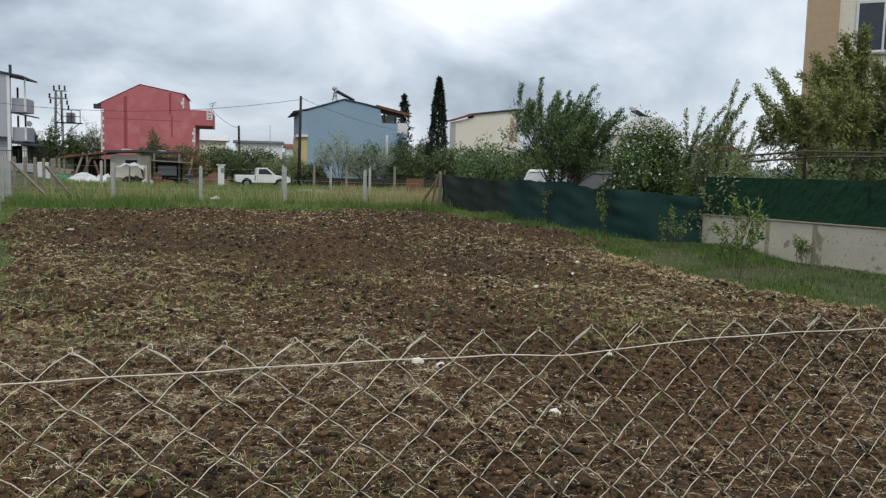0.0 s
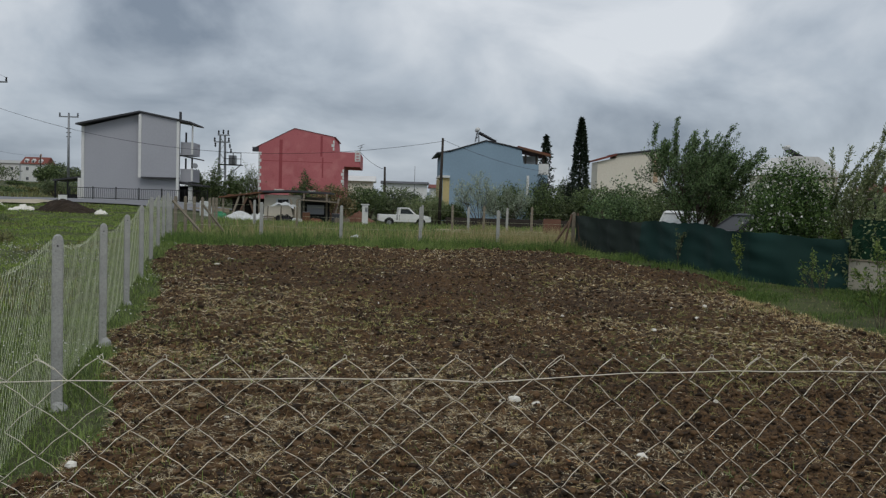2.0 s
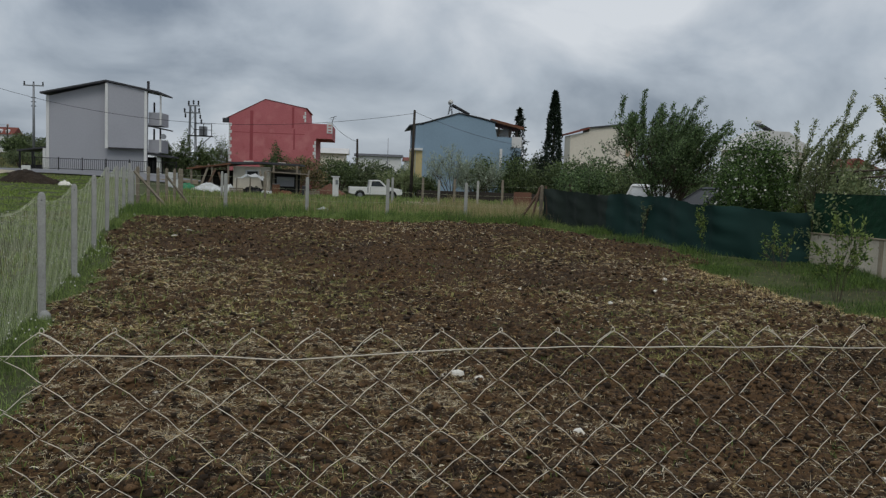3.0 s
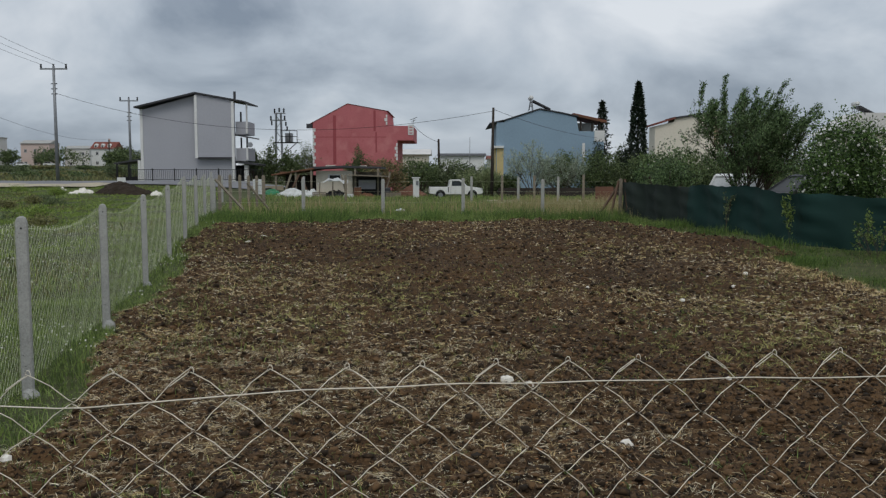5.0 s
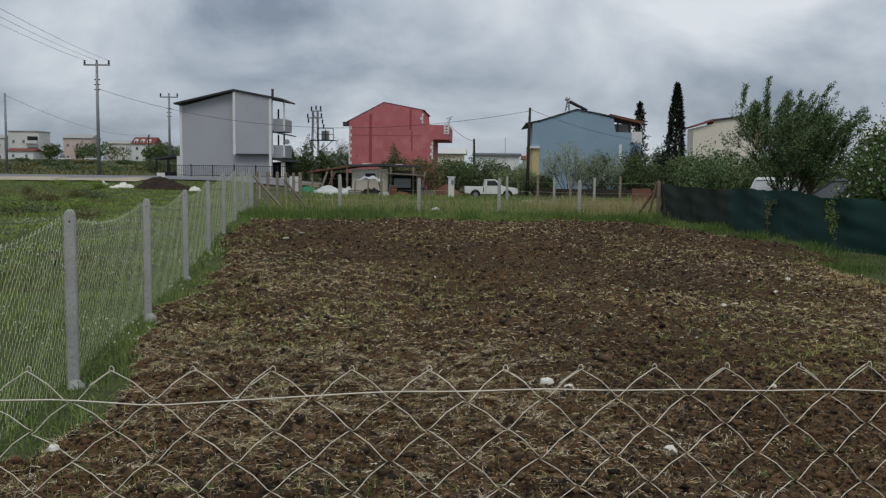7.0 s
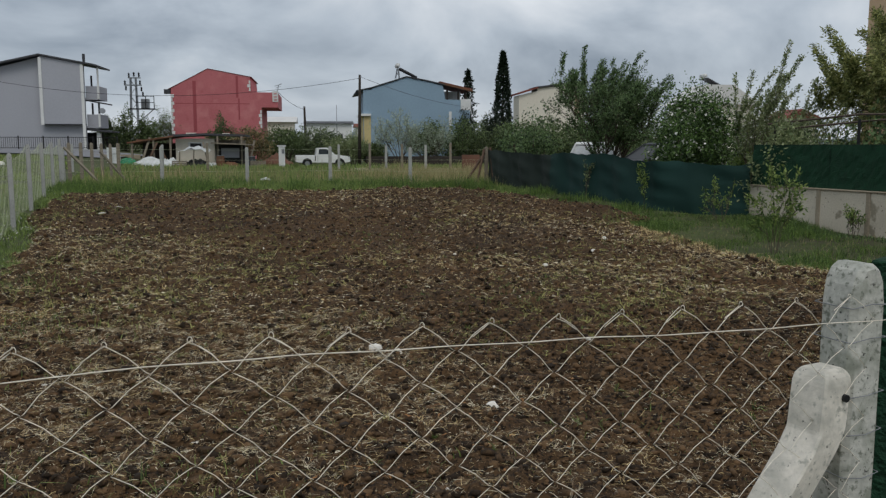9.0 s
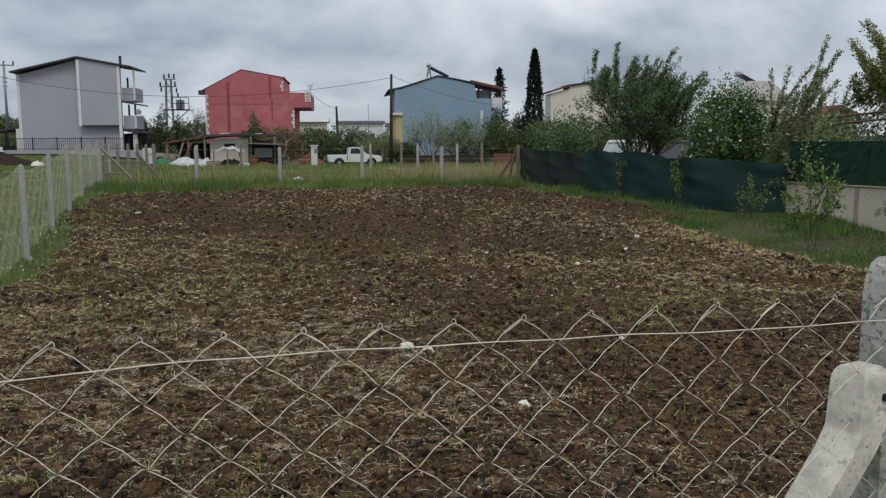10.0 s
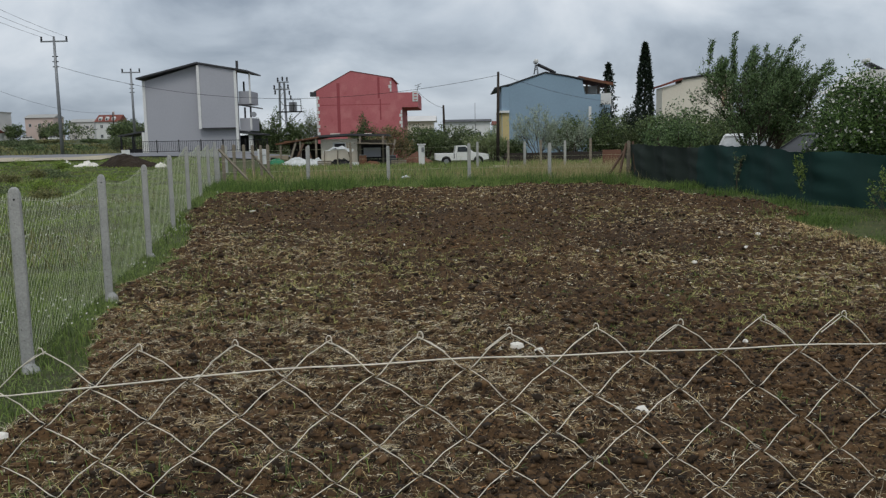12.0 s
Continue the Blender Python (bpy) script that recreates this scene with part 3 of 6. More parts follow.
wall_vec = Vector((WALL1[0] - NET1[0], WALL1[1] - NET1[1]))
wall_len, wall_ang = wall_vec.length, math.degrees(math.atan2(wall_vec.y, wall_vec.x))
wall = thing("garden_wall", "low stained cement-rendered garden wall with upright piers", "wall", NET1[0], NET1[1], 0.0, wall_ang, kind="structure")
g = Geo().box(0, wall_len, 0, 0.2, -0.4, 0.91)
part("wall_body", g, M_WALL, wall, bevel=0.015)
for d in (1.95, 3.15, 5.6, 8.0):
    part("pier", Geo().box(d - 0.06, d + 0.05, -0.02, 0.205, -0.4, 0.925), M_STAIN_SHADE, wall, "rust-stained pier", bevel=0.015)
# dark strip added to paint the shadow line under the hedge screen
part("top_shade_strip", Geo().box(-0.02, wall_len, -0.035, 0.06, 0.9125, 0.945), M_STAIN_SHADE, wall, "thin dark strip painting shade along the wall top", bevel=0.008)
screen = thing("hedge_screen", "dark green artificial hedge panels standing on the garden wall", "fence", NET1[0], NET1[1], 0.948, wall_ang)
rs = random.Random(3)
for k in range(5):
    g = Geo()
    x0, x1 = k * wall_len / 5 + 0.001, (k + 1) * wall_len / 5 - 0.001
    n = 24
    for i in range(n + 1):
        for j in range(9):
            g.v.append((x0 + (x1 - x0) * i / n, 0.06 + rs.uniform(-0.015, 0.015), 0.0 + 0.885 * j / 8 + (rs.uniform(-0.012, 0.012) if j == 8 else 0)))
    g.f += [(i * 9 + j, (i + 1) * 9 + j, (i + 1) * 9 + j + 1, i * 9 + j + 1) for i in range(n) for j in range(8)]
    part("panel", g, M_HEDGE, screen)
    part("panel_back", Geo().box(x0, x1, 0.08, 0.11, 0.0, 0.89), M_BLACK, screen)
# green sheet screen close behind the near corner post
g = Geo()
qx, qy = front(11.95 * PITCH)
near_screen = thing("sheet_metal_gate", "dark green sheet metal panel behind the corner post", "gate", qx + 0.085, qy + 0.12, 0.0, PA + 30)
part("panel", Geo().box(0, 1.2, 0, 0.02, 0.05, 1.59), M_HEDGE, near_screen, bevel=0.004)
part("stile", Geo().box(-0.02, 0.05, -0.02, 0.04, 0.0, 1.592), M_HEDGE, near_screen, bevel=0.004)


# ---- houses ----
def window(parent, x, y, z, w, h, frame_mat=M_WHITE, axis="y", depth=0.08):
    """A framed window on a wall; the frame stands proud of the wall, the pane sits inside it."""
    if axis == "y":
        bx = lambda a, b, c, d, e, f: Geo().box(x + a, x + b, y + c, y + d, z + e, z + f)
    else:
        bx = lambda a, b, c, d, e, f: Geo().box(x - d, x - c, y + a, y + b, z + e, z + f)
    g = bx(-w / 2, w / 2, -0.03, 0.02, 0, 0.07)
    for a, b, e, f in ((-w / 2, w / 2, h - 0.07, h), (-w / 2, -w / 2 + 0.07, 0.07, h - 0.07), (w / 2 - 0.07, w / 2, 0.07, h - 0.07), (-0.03, 0.03, 0.07, h - 0.07)):
        o = bx(a, b, -0.03, 0.02, e, f)
        s = len(g.v)
        g.v += o.v
        g.f += [tuple(i + s for i in q) for q in o.f]
    win = part("window", g, frame_mat, parent)
    part("pane", bx(-w / 2 + 0.07, w / 2 - 0.07, -0.015, 0.0, 0.07, h - 0.07), M_GLASS, win)
    part("sill", bx(-w / 2 - 0.06, w / 2 + 0.06, -0.1, 0.02, -0.06, 0), M_CONC, win)
    return win


def gable_roof(parent, name, pts, y0, y1, t, material):
    """A roof slab along a broken line of (x, z) points, running back in y."""
    low = [(x, z) for x, z in pts]
    up = [(x, z + t) for x, z in reversed(pts)]
    return part(name, Geo().prism(low + up, y0, y1), material, parent)


# grey three-storey house with balconies on its flank
GY = 78.0
house = thing("house", "grey clad three-storey house with white corner strips and balconies", "house")
part("wall", Geo().prism([(-28.7, 1.0), (-20.1, 1.0), (-20.1, 8.85), (-23.5, 9.45), (-28.7, 8.05)], GY, GY + 0.35), M_GREY, house)
part("rear_wall", Geo().prism([(-28.7, 1.0), (-21.6, 1.0), (-21.6, 9.10), (-23.5, 9.44), (-28.7, 8.04)], GY + 0.354, GY + 4.5), M_GREY, house)
part("upper_bay", Geo().prism([(-23.45, 3.7), (-20.05, 3.7), (-20.05, 8.84), (-23.45, 9.44)], GY - 0.55, GY - 0.004), M_GREY, house, "projecting grey upper storeys")
gable_roof(house, "roof", [(-29.15, 8.18), (-23.5, 9.5), (-18.95, 8.68)], GY - 0.75, GY + 4.7, 0.14, M_ROOF_DARK)
for x0, x1, z0, z1, yy in ((-28.85, -28.6, 1.5, 8.1, GY - 0.06), (-23.6, -23.35, 3.6, 9.35, GY - 0.62), (-20.2, -19.95, 1.5, 8.8, GY - 0.62)):
    part("corner_strip", Geo().box(x0, x1, yy, yy + 0.05, z0, z1), M_WHITE, house, "white corner strip")
part("bay_soffit", Geo().box(-23.5, -20.0, GY - 0.6, GY - 0.01, 3.6, 3.69), M_ROOF_DARK, house)
for z in (6.0, 3.55):
    bal = part("balcony", Geo().box(-21.59, -18.95, GY + 0.36, GY + 3.2, z - 0.18, z), M_GREY, house, "grey balcony slab and parapet")
    part("parapet", Geo().box(-20.06, -19.10, GY + 0.36, GY + 0.46, z + 0.004, z + 1.0), M_GREY, bal)
    part("parapet", Geo().box(-19.07, -18.95, GY + 0.47, GY + 3.2, z + 0.004, z + 1.0), M_GREY, bal)
    part("parapet_end", Geo().box(-19.09, -18.93, GY + 0.30, GY + 0.46, z - 0.1, z + 1.06), M_WHITE, bal, "white parapet end strip")
    part("balcony_post", Geo().box(-19.09, -18.95, GY + 0.36, GY + 0.48, z + 1.07, z + 2.1 + 0.5 * (z > 5)), M_WHITE if z > 5 else M_BLACK, bal)
    part("rear_post", Geo().box(-20.3, -20.16, GY + 3.0, GY + 3.14, z + 0.004, z + 2.1), M_BLACK, bal)
part("awning", Geo().prism([(-20.1, 5.72), (-18.55, 5.45), (-18.55, 5.56), (-20.1, 5.82)], GY + 0.2, GY + 3.3), M_ROOF_DARK, house, "dark sloping awning")
part("awning", Geo().prism([(-20.1, 3.15), (-18.0, 2.95), (-18.0, 3.1), (-20.1, 3.36)], GY + 0.2, GY + 3.4), M_ROOF_DARK, house, "dark porch roof")
part("porch_column", Geo().box(-19.35, -19.0, GY + 0.5, GY + 0.85, 1.0, 2.95), M_WHITE, house)
part("porch_back", Geo().box(-21.55, -19.45, GY + 3.2, GY + 3.3, 1.0, 3.0), M_DARK, house, "dark back of the porch")
part("porch_sill", Geo().box(-20.05, -19.4, GY + 0.5, GY + 0.7, 1.0, 1.45), M_WHITE, house)
part("chimney", Geo().box(-20.65, -20.45, GY + 2.0, GY + 2.2, 8.9, 9.95), M_ROOF_DARK, house)
g = Geo().tube([(-18.75, GY + 0.25, 4.85), (-18.7, GY + 0.18, 4.85), (-18.68, GY + 0.14, 4.86)], [0.04, 0.18, 0.26], 12)
part("satellite_dish", g, M_STEEL, house)
shelter = thing("pergola", "dark roofed garden shelter beside the grey house", "pergola")
part("roof", Geo().prism([(-31.6, 3.05), (-29.0, 3.45), (-29.0, 3.6), (-31.6, 3.2)], GY + 0.5, GY + 4), M_ROOF_DARK, shelter)
for x in (-31.4, -30.3, -29.2):
    part("post", Geo().box(x - 0.07, x + 0.07, GY + 0.6, GY + 0.74, 1.0, 3.15), M_BLACK, shelter)
part("bench", Geo().box(-31.3, -29.3, GY + 1.2, GY + 1.7, 1.3, 1.9), M_BLACK, shelter)
part("gate_pillar", Geo().box(-29.1, -28.85, GY - 0.2, GY + 0.05, 1.0, 3.4), M_WHITE, shelter)

# yard wall with railing in front of the grey house
yard = thing("railing_wall", "grey yard wall carrying a dark iron railing", "fence", kind="structure")
part("wall_body", Geo().box(-29.0, -17.4, 75.6, 75.85, 0.6, 1.5), M_GREY, yard)
part("rail", Geo().box(-29.0, -17.0, 75.7, 75.74, 2.50, 2.55), M_BLACK, yard)
part("rail", Geo().box(-29.0, -17.0, 75.7, 75.74, 1.60, 1.65), M_BLACK, yard)
for k in range(7):
    part("rail_post", Geo().box(-29 + 2 * k - 0.04, -29 + 2 * k + 0.04, 75.68, 75.76, 1.5, 2.65), M_BLACK, yard)
g = Geo()
for k in range(70):
    x = -28.9 + 0.17 * k
    g.box(x - 0.012, x + 0.012, 75.705, 75.735, 1.65, 2.5)
part("bars", g, M_BLACK, yard)

# red house
RY = 87.0
house = thing("house", "raspberry red rendered house with a blank gable and white quoins", "house")
red = [(-14.3, 0.5), (-5.55, 0.5), (-5.55, 5.64), (-3.92, 5.64), (-3.92, 7.13), (-6.5, 7.13), (-6.62, 8.6), (-10.7, 9.36), (-14.3, 7.45)]
part("wall", Geo().prism(red, RY, RY + 9), M_RED, house)
gable_roof(house, "roof", [(-14.6, 7.32), (-10.7, 9.38), (-6.45, 8.6)], RY - 0.04, RY + 9.3, 0.05, M_TILE)
part("eave_box", Geo().box(-14.95, -14.35, RY - 0.05, RY + 0.5, 6.9, 7.35), M_ROOF_DARK, house)
for x, z0, z1, w in ((-12.05, 3.2, 8.2, 0.32), (-7.9, 6.6, 8.7, 0.22), (-7.75, 4.4, 6.5, 0.14)):
    part("damp_streak", Geo().box(x - w / 2, x + w / 2, RY - 0.012, RY - 0.004, z0, z1), M_RED_STREAK, house, "dark damp streak")
part("floor_line", Geo().box(-13.9, -6.7, RY - 0.010, RY - 0.003, 5.95, 6.02), M_RED_STREAK, house, "faint dark storey line")
for side, z0, z1 in ((-14.3, 2.6, 7.2), (-5.55, 3.6, 5.6), (-6.6, 7.25, 8.45)):
    for k in range(int((z1 - z0) / 0.36)):
        w = 0.3 if k % 2 else 0.16
        x0 = side - 0.02 if side < -10 else side - w + 0.02
        part("quoin", Geo().box(x0, x0 + w, RY - 0.05, RY - 0.004, z0 + 0.36 * k, z0 + 0.36 * k + 0.31), M_WHITE, house)
part("terrace_end", Geo().box(-4.45, -3.88, RY - 0.06, RY - 0.004, 6.2, 7.25), M_WHITE, house, "white patterned terrace end")
for z in (6.4, 6.7, 7.0):
    part("terrace_bar", Geo().box(-4.3, -4.0, RY - 0.09, RY - 0.062, z - 0.06, z + 0.04), M_RED, house)
g = Geo()
g.tube([(-3.95, RY, 7.25), (-3.8, RY, 7.9)], 0.03, 4).tube([(-4.2, RY, 7.75), (-3.5, RY, 8.0)], 0.03, 4).tube([(-4.1, RY, 7.55), (-3.6, RY, 7.75)], 0.02, 4)
part("aerial", g, M_STEEL, house)

# blue house
BY = 81.0
house = thing("house", "sky blue rendered house with a roof terrace and yellow flank", "house")
blue = [(5.1, 0.2), (14.65, 0.2), (14.65, 6.2), (12.25, 6.25), (12.0, 7.55), (10.6, 7.9), (8.5, 8.3), (5.1, 7.2)]
part("wall", Geo().prism(blue, BY, BY + 10), M_BLUE, house)
part("flank", Geo().prism([(BY - 0.02, 0.2), (BY + 10, 0.2), (BY + 10, 7.0), (BY - 0.02, 7.1)], 4.35, 5.095, "x"), M_BLUE, house, "greyish blue recessed flank")
part("flank_lower", Geo().box(4.28, 4.346, BY + 0.1, BY + 9.8, 0.2, 4.7), M_YELLOW, house, "pale yellow lower wall")
part("flank_front", Geo().box(4.4, 5.05, BY - 0.06, BY - 0.024, 1.2, 4.6), M_YELLOW, house, "pale yellow strip")
part("balcony_slab", Geo().box(4.0, 5.06, BY - 0.3, BY + 5, 4.64, 4.85), M_WHITE, house)
gable_roof(house, "roof", [(3.7, 6.95), (5.1, 7.25), (8.5, 8.33), (10.6, 7.95), (12.2, 7.6)], BY - 0.12, BY + 10.2, 0.1, M_ROOF_DARK)
part("terrace_roof", Geo().prism([(11.75, 7.85), (14.95, 7.15), (14.95, 7.3), (11.75, 8.0)], BY + 0.3, BY + 6), M_TILE, house, "red tiled terrace canopy")
part("terrace_fascia", Geo().prism([(11.75, 7.72), (14.95, 7.02), (14.95, 7.22), (11.75, 7.92)], BY + 0.1, BY + 0.29), M_RUST, house)
for x in (12.5, 13.6, 14.3):
    part("terrace_post", Geo().box(x - 0.09, x + 0.09, BY + 0.4, BY + 0.58, 6.2, 7.2), M_WOODPOLE, house)
part("terrace_back", Geo().box(12.3, 14.2, BY + 3.0, BY + 3.2, 6.2, 7.2), M_WHITE, house)
part("terrace_parapet", Geo().box(13.75, 14.72, BY - 0.07, BY - 0.004, 5.25, 6.3), M_WHITE, house, "white terrace parapet end")
part("white_pillar", Geo().box(12.6, 12.85, BY - 0.08, BY - 0.004, 3.2, 5.1), M_WHITE, house)


def solar_heater(x, y, z, s=1.0, face=1):
    """A roof water heater: drum on a frame with a raked collector."""
    th = thing("solar_water_heater", "roof solar water heater with white drum and raked collector", "water heater", x, y, z)
    th.scale = (s, s, s)
    g = Geo().tube([(-0.28, -0.5, 1.15), (-0.28, 0.5, 1.15)], 0.21, 10)
    part("drum", g, M_WHITE, th, smooth=True)
    for yy in (-0.4, 0.4):
        for a, b in (((-0.45, yy, 0), (-0.3, yy, 0.9)), ((-0.1, yy, 0), (-0.2, yy, 0.9)), ((-0.4, yy, 0.35), (-0.15, yy, 0.5))):
            part("stand_leg", Geo().tube([a, b], 0.03, 4), M_STEEL, th)
    g = Geo().prism([(-0.15, 0.82), (1.5 * face, 0.05), (1.5 * face, 0.15), (-0.1, 0.95)], -0.7, 0.7)
    part("collector", g, M_ROOF_DARK, th)
    return th


solar_heater(8.1, BY + 2.0, 8.35, 1.05)

# cream houses further right
CY = 75.0
house = thing("house", "cream rendered house with a low pitched roof behind trees", "house")
part("wall", Geo().prism([(18.1, 0.5), (24.3, 0.5), (24.3, 7.5), (24.0, 7.55), (19.8, 7.0), (19.8, 6.75), (18.1, 6.35)], CY, CY + 2.2), M_CREAM, house)
gable_roof(house, "roof", [(17.9, 6.38), (19.8, 6.98)], CY - 0.3, CY + 2.4, 0.16, M_TILE)
gable_roof(house, "roof", [(19.6, 7.0), (24.0, 7.6), (24.5, 7.5)], CY - 0.2, CY + 2.4, 0.12, M_ROOF_DARK)
part("shutter", Geo().box(23.3, 23.7, CY - 0.05, CY - 0.004, 4.6, 6.9), M_BEIGE, house, "reddish upright strip")
SY = 70.0
house = thing("house", "pale house with hipped tiled roof behind the flowering bush", "house")
part("wall", Geo().box(31.5, 38.0, SY, SY + 3, 0.5, 5.4), M_CREAM, house)
part("roof", Geo().prism([(31.0, 5.4), (38.5, 5.4), (36.0, 7.1), (33.5, 7.1)], SY - 0.4, SY + 3.2), M_PALE, house, "pale grey roof slope")
solar_heater(34.0, SY + 1.0, 6.95, 0.85)
house = thing("house", "low house with red tiled roof beyond the garden", "house")
part("wall", Geo().box(38.6, 41.6, 66, 69, 0.5, 4.1), M_CREAM, house)
part("roof", Geo().prism([(38.2, 4.1), (42.0, 4.1), (40.1, 4.9)], 65.6, 69.4), M_TILE, house)

# apartment block behind the garden wall
AX, AY = 15.6, 22.5
block = thing("apartment_building", "tan and pinkish rendered apartment building with white windows", "building", AX, AY, 0.0, -38)
part("wall", Geo().box(0.9, 11, 0, 9, -0.3, 11.5), M_CREAM, block)
part("corner_pilaster", Geo().box(0.0, 0.896, -0.15, 6, -0.3, 11.5), M_BEIGE, block, "tan corner pilaster")
for z in (2.1, 5.6, 8.9):
    for x in (2.1, 4.7, 7.4):
        window(block, x, -0.001, z, 1.5, 1.5)
part("slab_band", Geo().box(0.92, 11, -0.05, -0.004, 4.6, 4.85), M_CREAM, block)
part("roof", Geo().box(-0.4, 11.4, -0.6, 9.4, 11.5, 11.75), M_CONC, block)


# far settlement on the rise
def far_house(x, y, w, h, d, wall_mat, roof_mat, pitch=1.2, rz=0.0, label="small pale house far off on the rise", floors=2):
    z = float(land(x, y))
    th = thing("house", label, "house", x, y, z - 0.5, rz, group="houses on the rise")
    part("wall", Geo().box(-w / 2, w / 2, 0, d, 0, h), wall_mat, th)
    if pitch:
        part("roof", Geo().prism([(-0.5, h), (d + 0.5, h), (d / 2, h + pitch)], -w / 2 - 0.4, w / 2 + 0.4, "x"), roof_mat, th)
    else:
        part("roof", Geo().box(-w / 2 - 0.4, w / 2 + 0.4, -0.4, d, h, h + 0.25), roof_mat, th)
    n = max(2, int(w / 3.2))
    for fl in range(floors):
        for k in range(n):
            window(th, -w / 2 + w * (k + 0.5) / n, 0, 0.9 + fl * h / floors + 0.3, 1.0, 1.2, M_WHITE)
    return th


white_house = far_house(-170, 300, 11.5, 11.0, 8, M_PALE, M_CONC, 0, label="white two-storey house with flat roof far off")
for z in (2.6, 6.6):
    bay = part("balcony", Geo().box(1.2, 5.6, -1.3, -0.004, z, z + 1.1), M_PALE, white_house, "pale balcony parapet")
    part("opening", Geo().box(1.4, 5.4, -0.06, -0.034, z + 1.15, z + 2.6), M_DARK, bay)
far_house(-192, 312, 15, 9.0, 8, M_PALE, M_CONC, 1.4)
far_house(-153, 306, 10.5, 9.0, 8, M_PINK, M_CONC, 1.4, label="pinkish house far off on the rise")
far_house(-143, 318, 9.5, 7.6, 8, M_PALE, M_CONC, 1.2)
dormer_house = far_house(-125.5, 300, 8.2, 6.9, 8, M_WHITE, M_TILE, 2.6, label="white house with red tile roof and white dormers")
for x in (-2.6, -0.2, 2.2):
    dm = part("dormer", Geo().prism([(x - 0.55, 7.2), (x + 0.55, 7.2), (x + 0.55, 8.2), (x, 8.75), (x - 0.55, 8.2)], 0.3, 2.6), M_WHITE, dormer_house, "white dormer")
    part("pane", Geo().box(x - 0.3, x + 0.3, 0.26, 0.296, 7.4, 8.1), M_GLASS, dm)
part("chimney", Geo().box(0.6, 1.2, 3.6, 4.2, 8.6, 10.6), M_PINK, dormer_house)
far_house(-108, 320, 11, 6.0, 9, M_PALE, M_CONC, 0)
far_house(-163.0, 285, 9.5, 3.4, 6, M_WHITE, M_TILE, 1.1, label="low white annexe with red roof far off", floors=1)
far_house(1.8, 150, 8, 4.2, 7, M_WHITE, M_ROOF_DARK, 0.5, label="white bungalow beyond the bushes", floors=1)
far_house(11, 170, 7, 4.0, 7, M_WHITE, M_TILE, 0.8, label="white bungalow beyond the bushes", floors=1)
far_house(-5.2, 110, 4.2, 4.2, 7, M_CREAM, M_PALE, 0.8, label="small cream house with a pale low roof", floors=1)

# distant hills close the view
g = Geo()
rs = np.random.RandomState(4)
hx = np.linspace(-1400, 1400, 90)
hz = 14 + 9 * np.sin(hx * 0.006 + 1) + 5 * np.sin(hx * 0.017)
for x, z in zip(hx, hz):
    g.v += [(x, 1500, -5), (x, 1560, float(z))]
g.f += [(2 * i, 2 * i + 2, 2 * i + 3, 2 * i + 1) for i in range(89)]
ob = part("backdrop", g, mat("hazy_hill", (0.16, 0.19, 0.20), (0.12, 0.15, 0.15), 1.0, 0.01, 0.05, 0))
tagged(ob, "low hazy wooded hills on the horizon", "hills", kind="structure")


# ---- poles and cables ----
def utility_pole(x, y, z, h, r=0.13, material=M_STEEL, arm=0.0, label="", lean=0.0):
    th = thing("utility_pole", label, "pole", x, y, z)
    top = Vector((lean, 0, h))
    g = Geo().tube([(0, 0, -0.5), top * 0.5, top], [r, r * 0.85, r * 0.65], 8)
    part("shaft", g, material, th, smooth=True)
    if arm:
        part("crossarm", Geo().box(-arm, arm, -0.07, 0.07, h - 0.32, h - 0.2), material, th)
        for dx in (-arm + 0.08, 0.0, arm - 0.08):
            g = Geo().tube([(dx, 0, h - 0.2), (dx, 0, h - 0.08), (dx, 0, h + 0.02), (dx, 0, h + 0.16)], [0.06, 0.1, 0.06, 0.1], 6)
            part("insulator", g, M_BLACK, th)
        for k in range(3):
            part("bracket", Geo().box(-0.26, 0.26, -0.05, 0.05, h - 1.6 - 0.45 * k, h - 1.52 - 0.45 * k), M_BLACK, th)
    return th


utility_pole(-35.33, 75.07, 1.3, 10.4, 0.17, M_STEEL, 1.2, "grey concrete power pole with crossarm and insulators")
utility_pole(-36.4, 95.0, 2.2, 8.5, 0.16, M_STEEL, 1.05, "grey power pole with crossarm beside the grey house")
utility_pole(3.0, 61.2, 0.4, 6.45, 0.13, M_WOODPOLE, 0, "dark wooden telephone pole beside the track", 0.1)
utility_pole(-1.25, 90.0, 0.6, 5.3, 0.16, M_WOODPOLE, 0, "dark wooden pole beyond the bushes", -0.1)
utility_pole(-121.5, 296.0, 3.7, 11.5, 0.32, M_WOODPOLE, 0, "dark pole beside the white house")
utility_pole(-46.0, 78.5, 1.2, 8.0, 0.14, M_STEEL, 0, "thin grey lamp pole at the roadside")
utility_pole(2.3, 105.0, 0.8, 6.0, 0.05, M_STEEL, 0, "thin street lamp beyond the bushes")
th = thing("transformer_pole", "lattice power pole carrying a grey transformer platform", "pole", -22.6, 110.0, 1.0)
g = Geo()
for sx, sy in ((-1, -1), (1, -1), (1, 1), (-1, 1)):
    g.tube([(sx * 0.5, sy * 0.5, -0.5), (sx * 0.3, sy * 0.3, 9.2)], 0.07, 4)
for k in range(9):
    a = 0.5 - 0.02 * k
    s = 1 if k % 2 else -1
    g.tube([(-a * s, -a, k), (a * s, -a, k + 1)], 0.045, 4)
part("lattice", g, M_STEEL, th)
part("platform", Geo().box(-0.4, 2.6, -0.6, 0.6, 5.3, 5.42), M_BLACK, th)
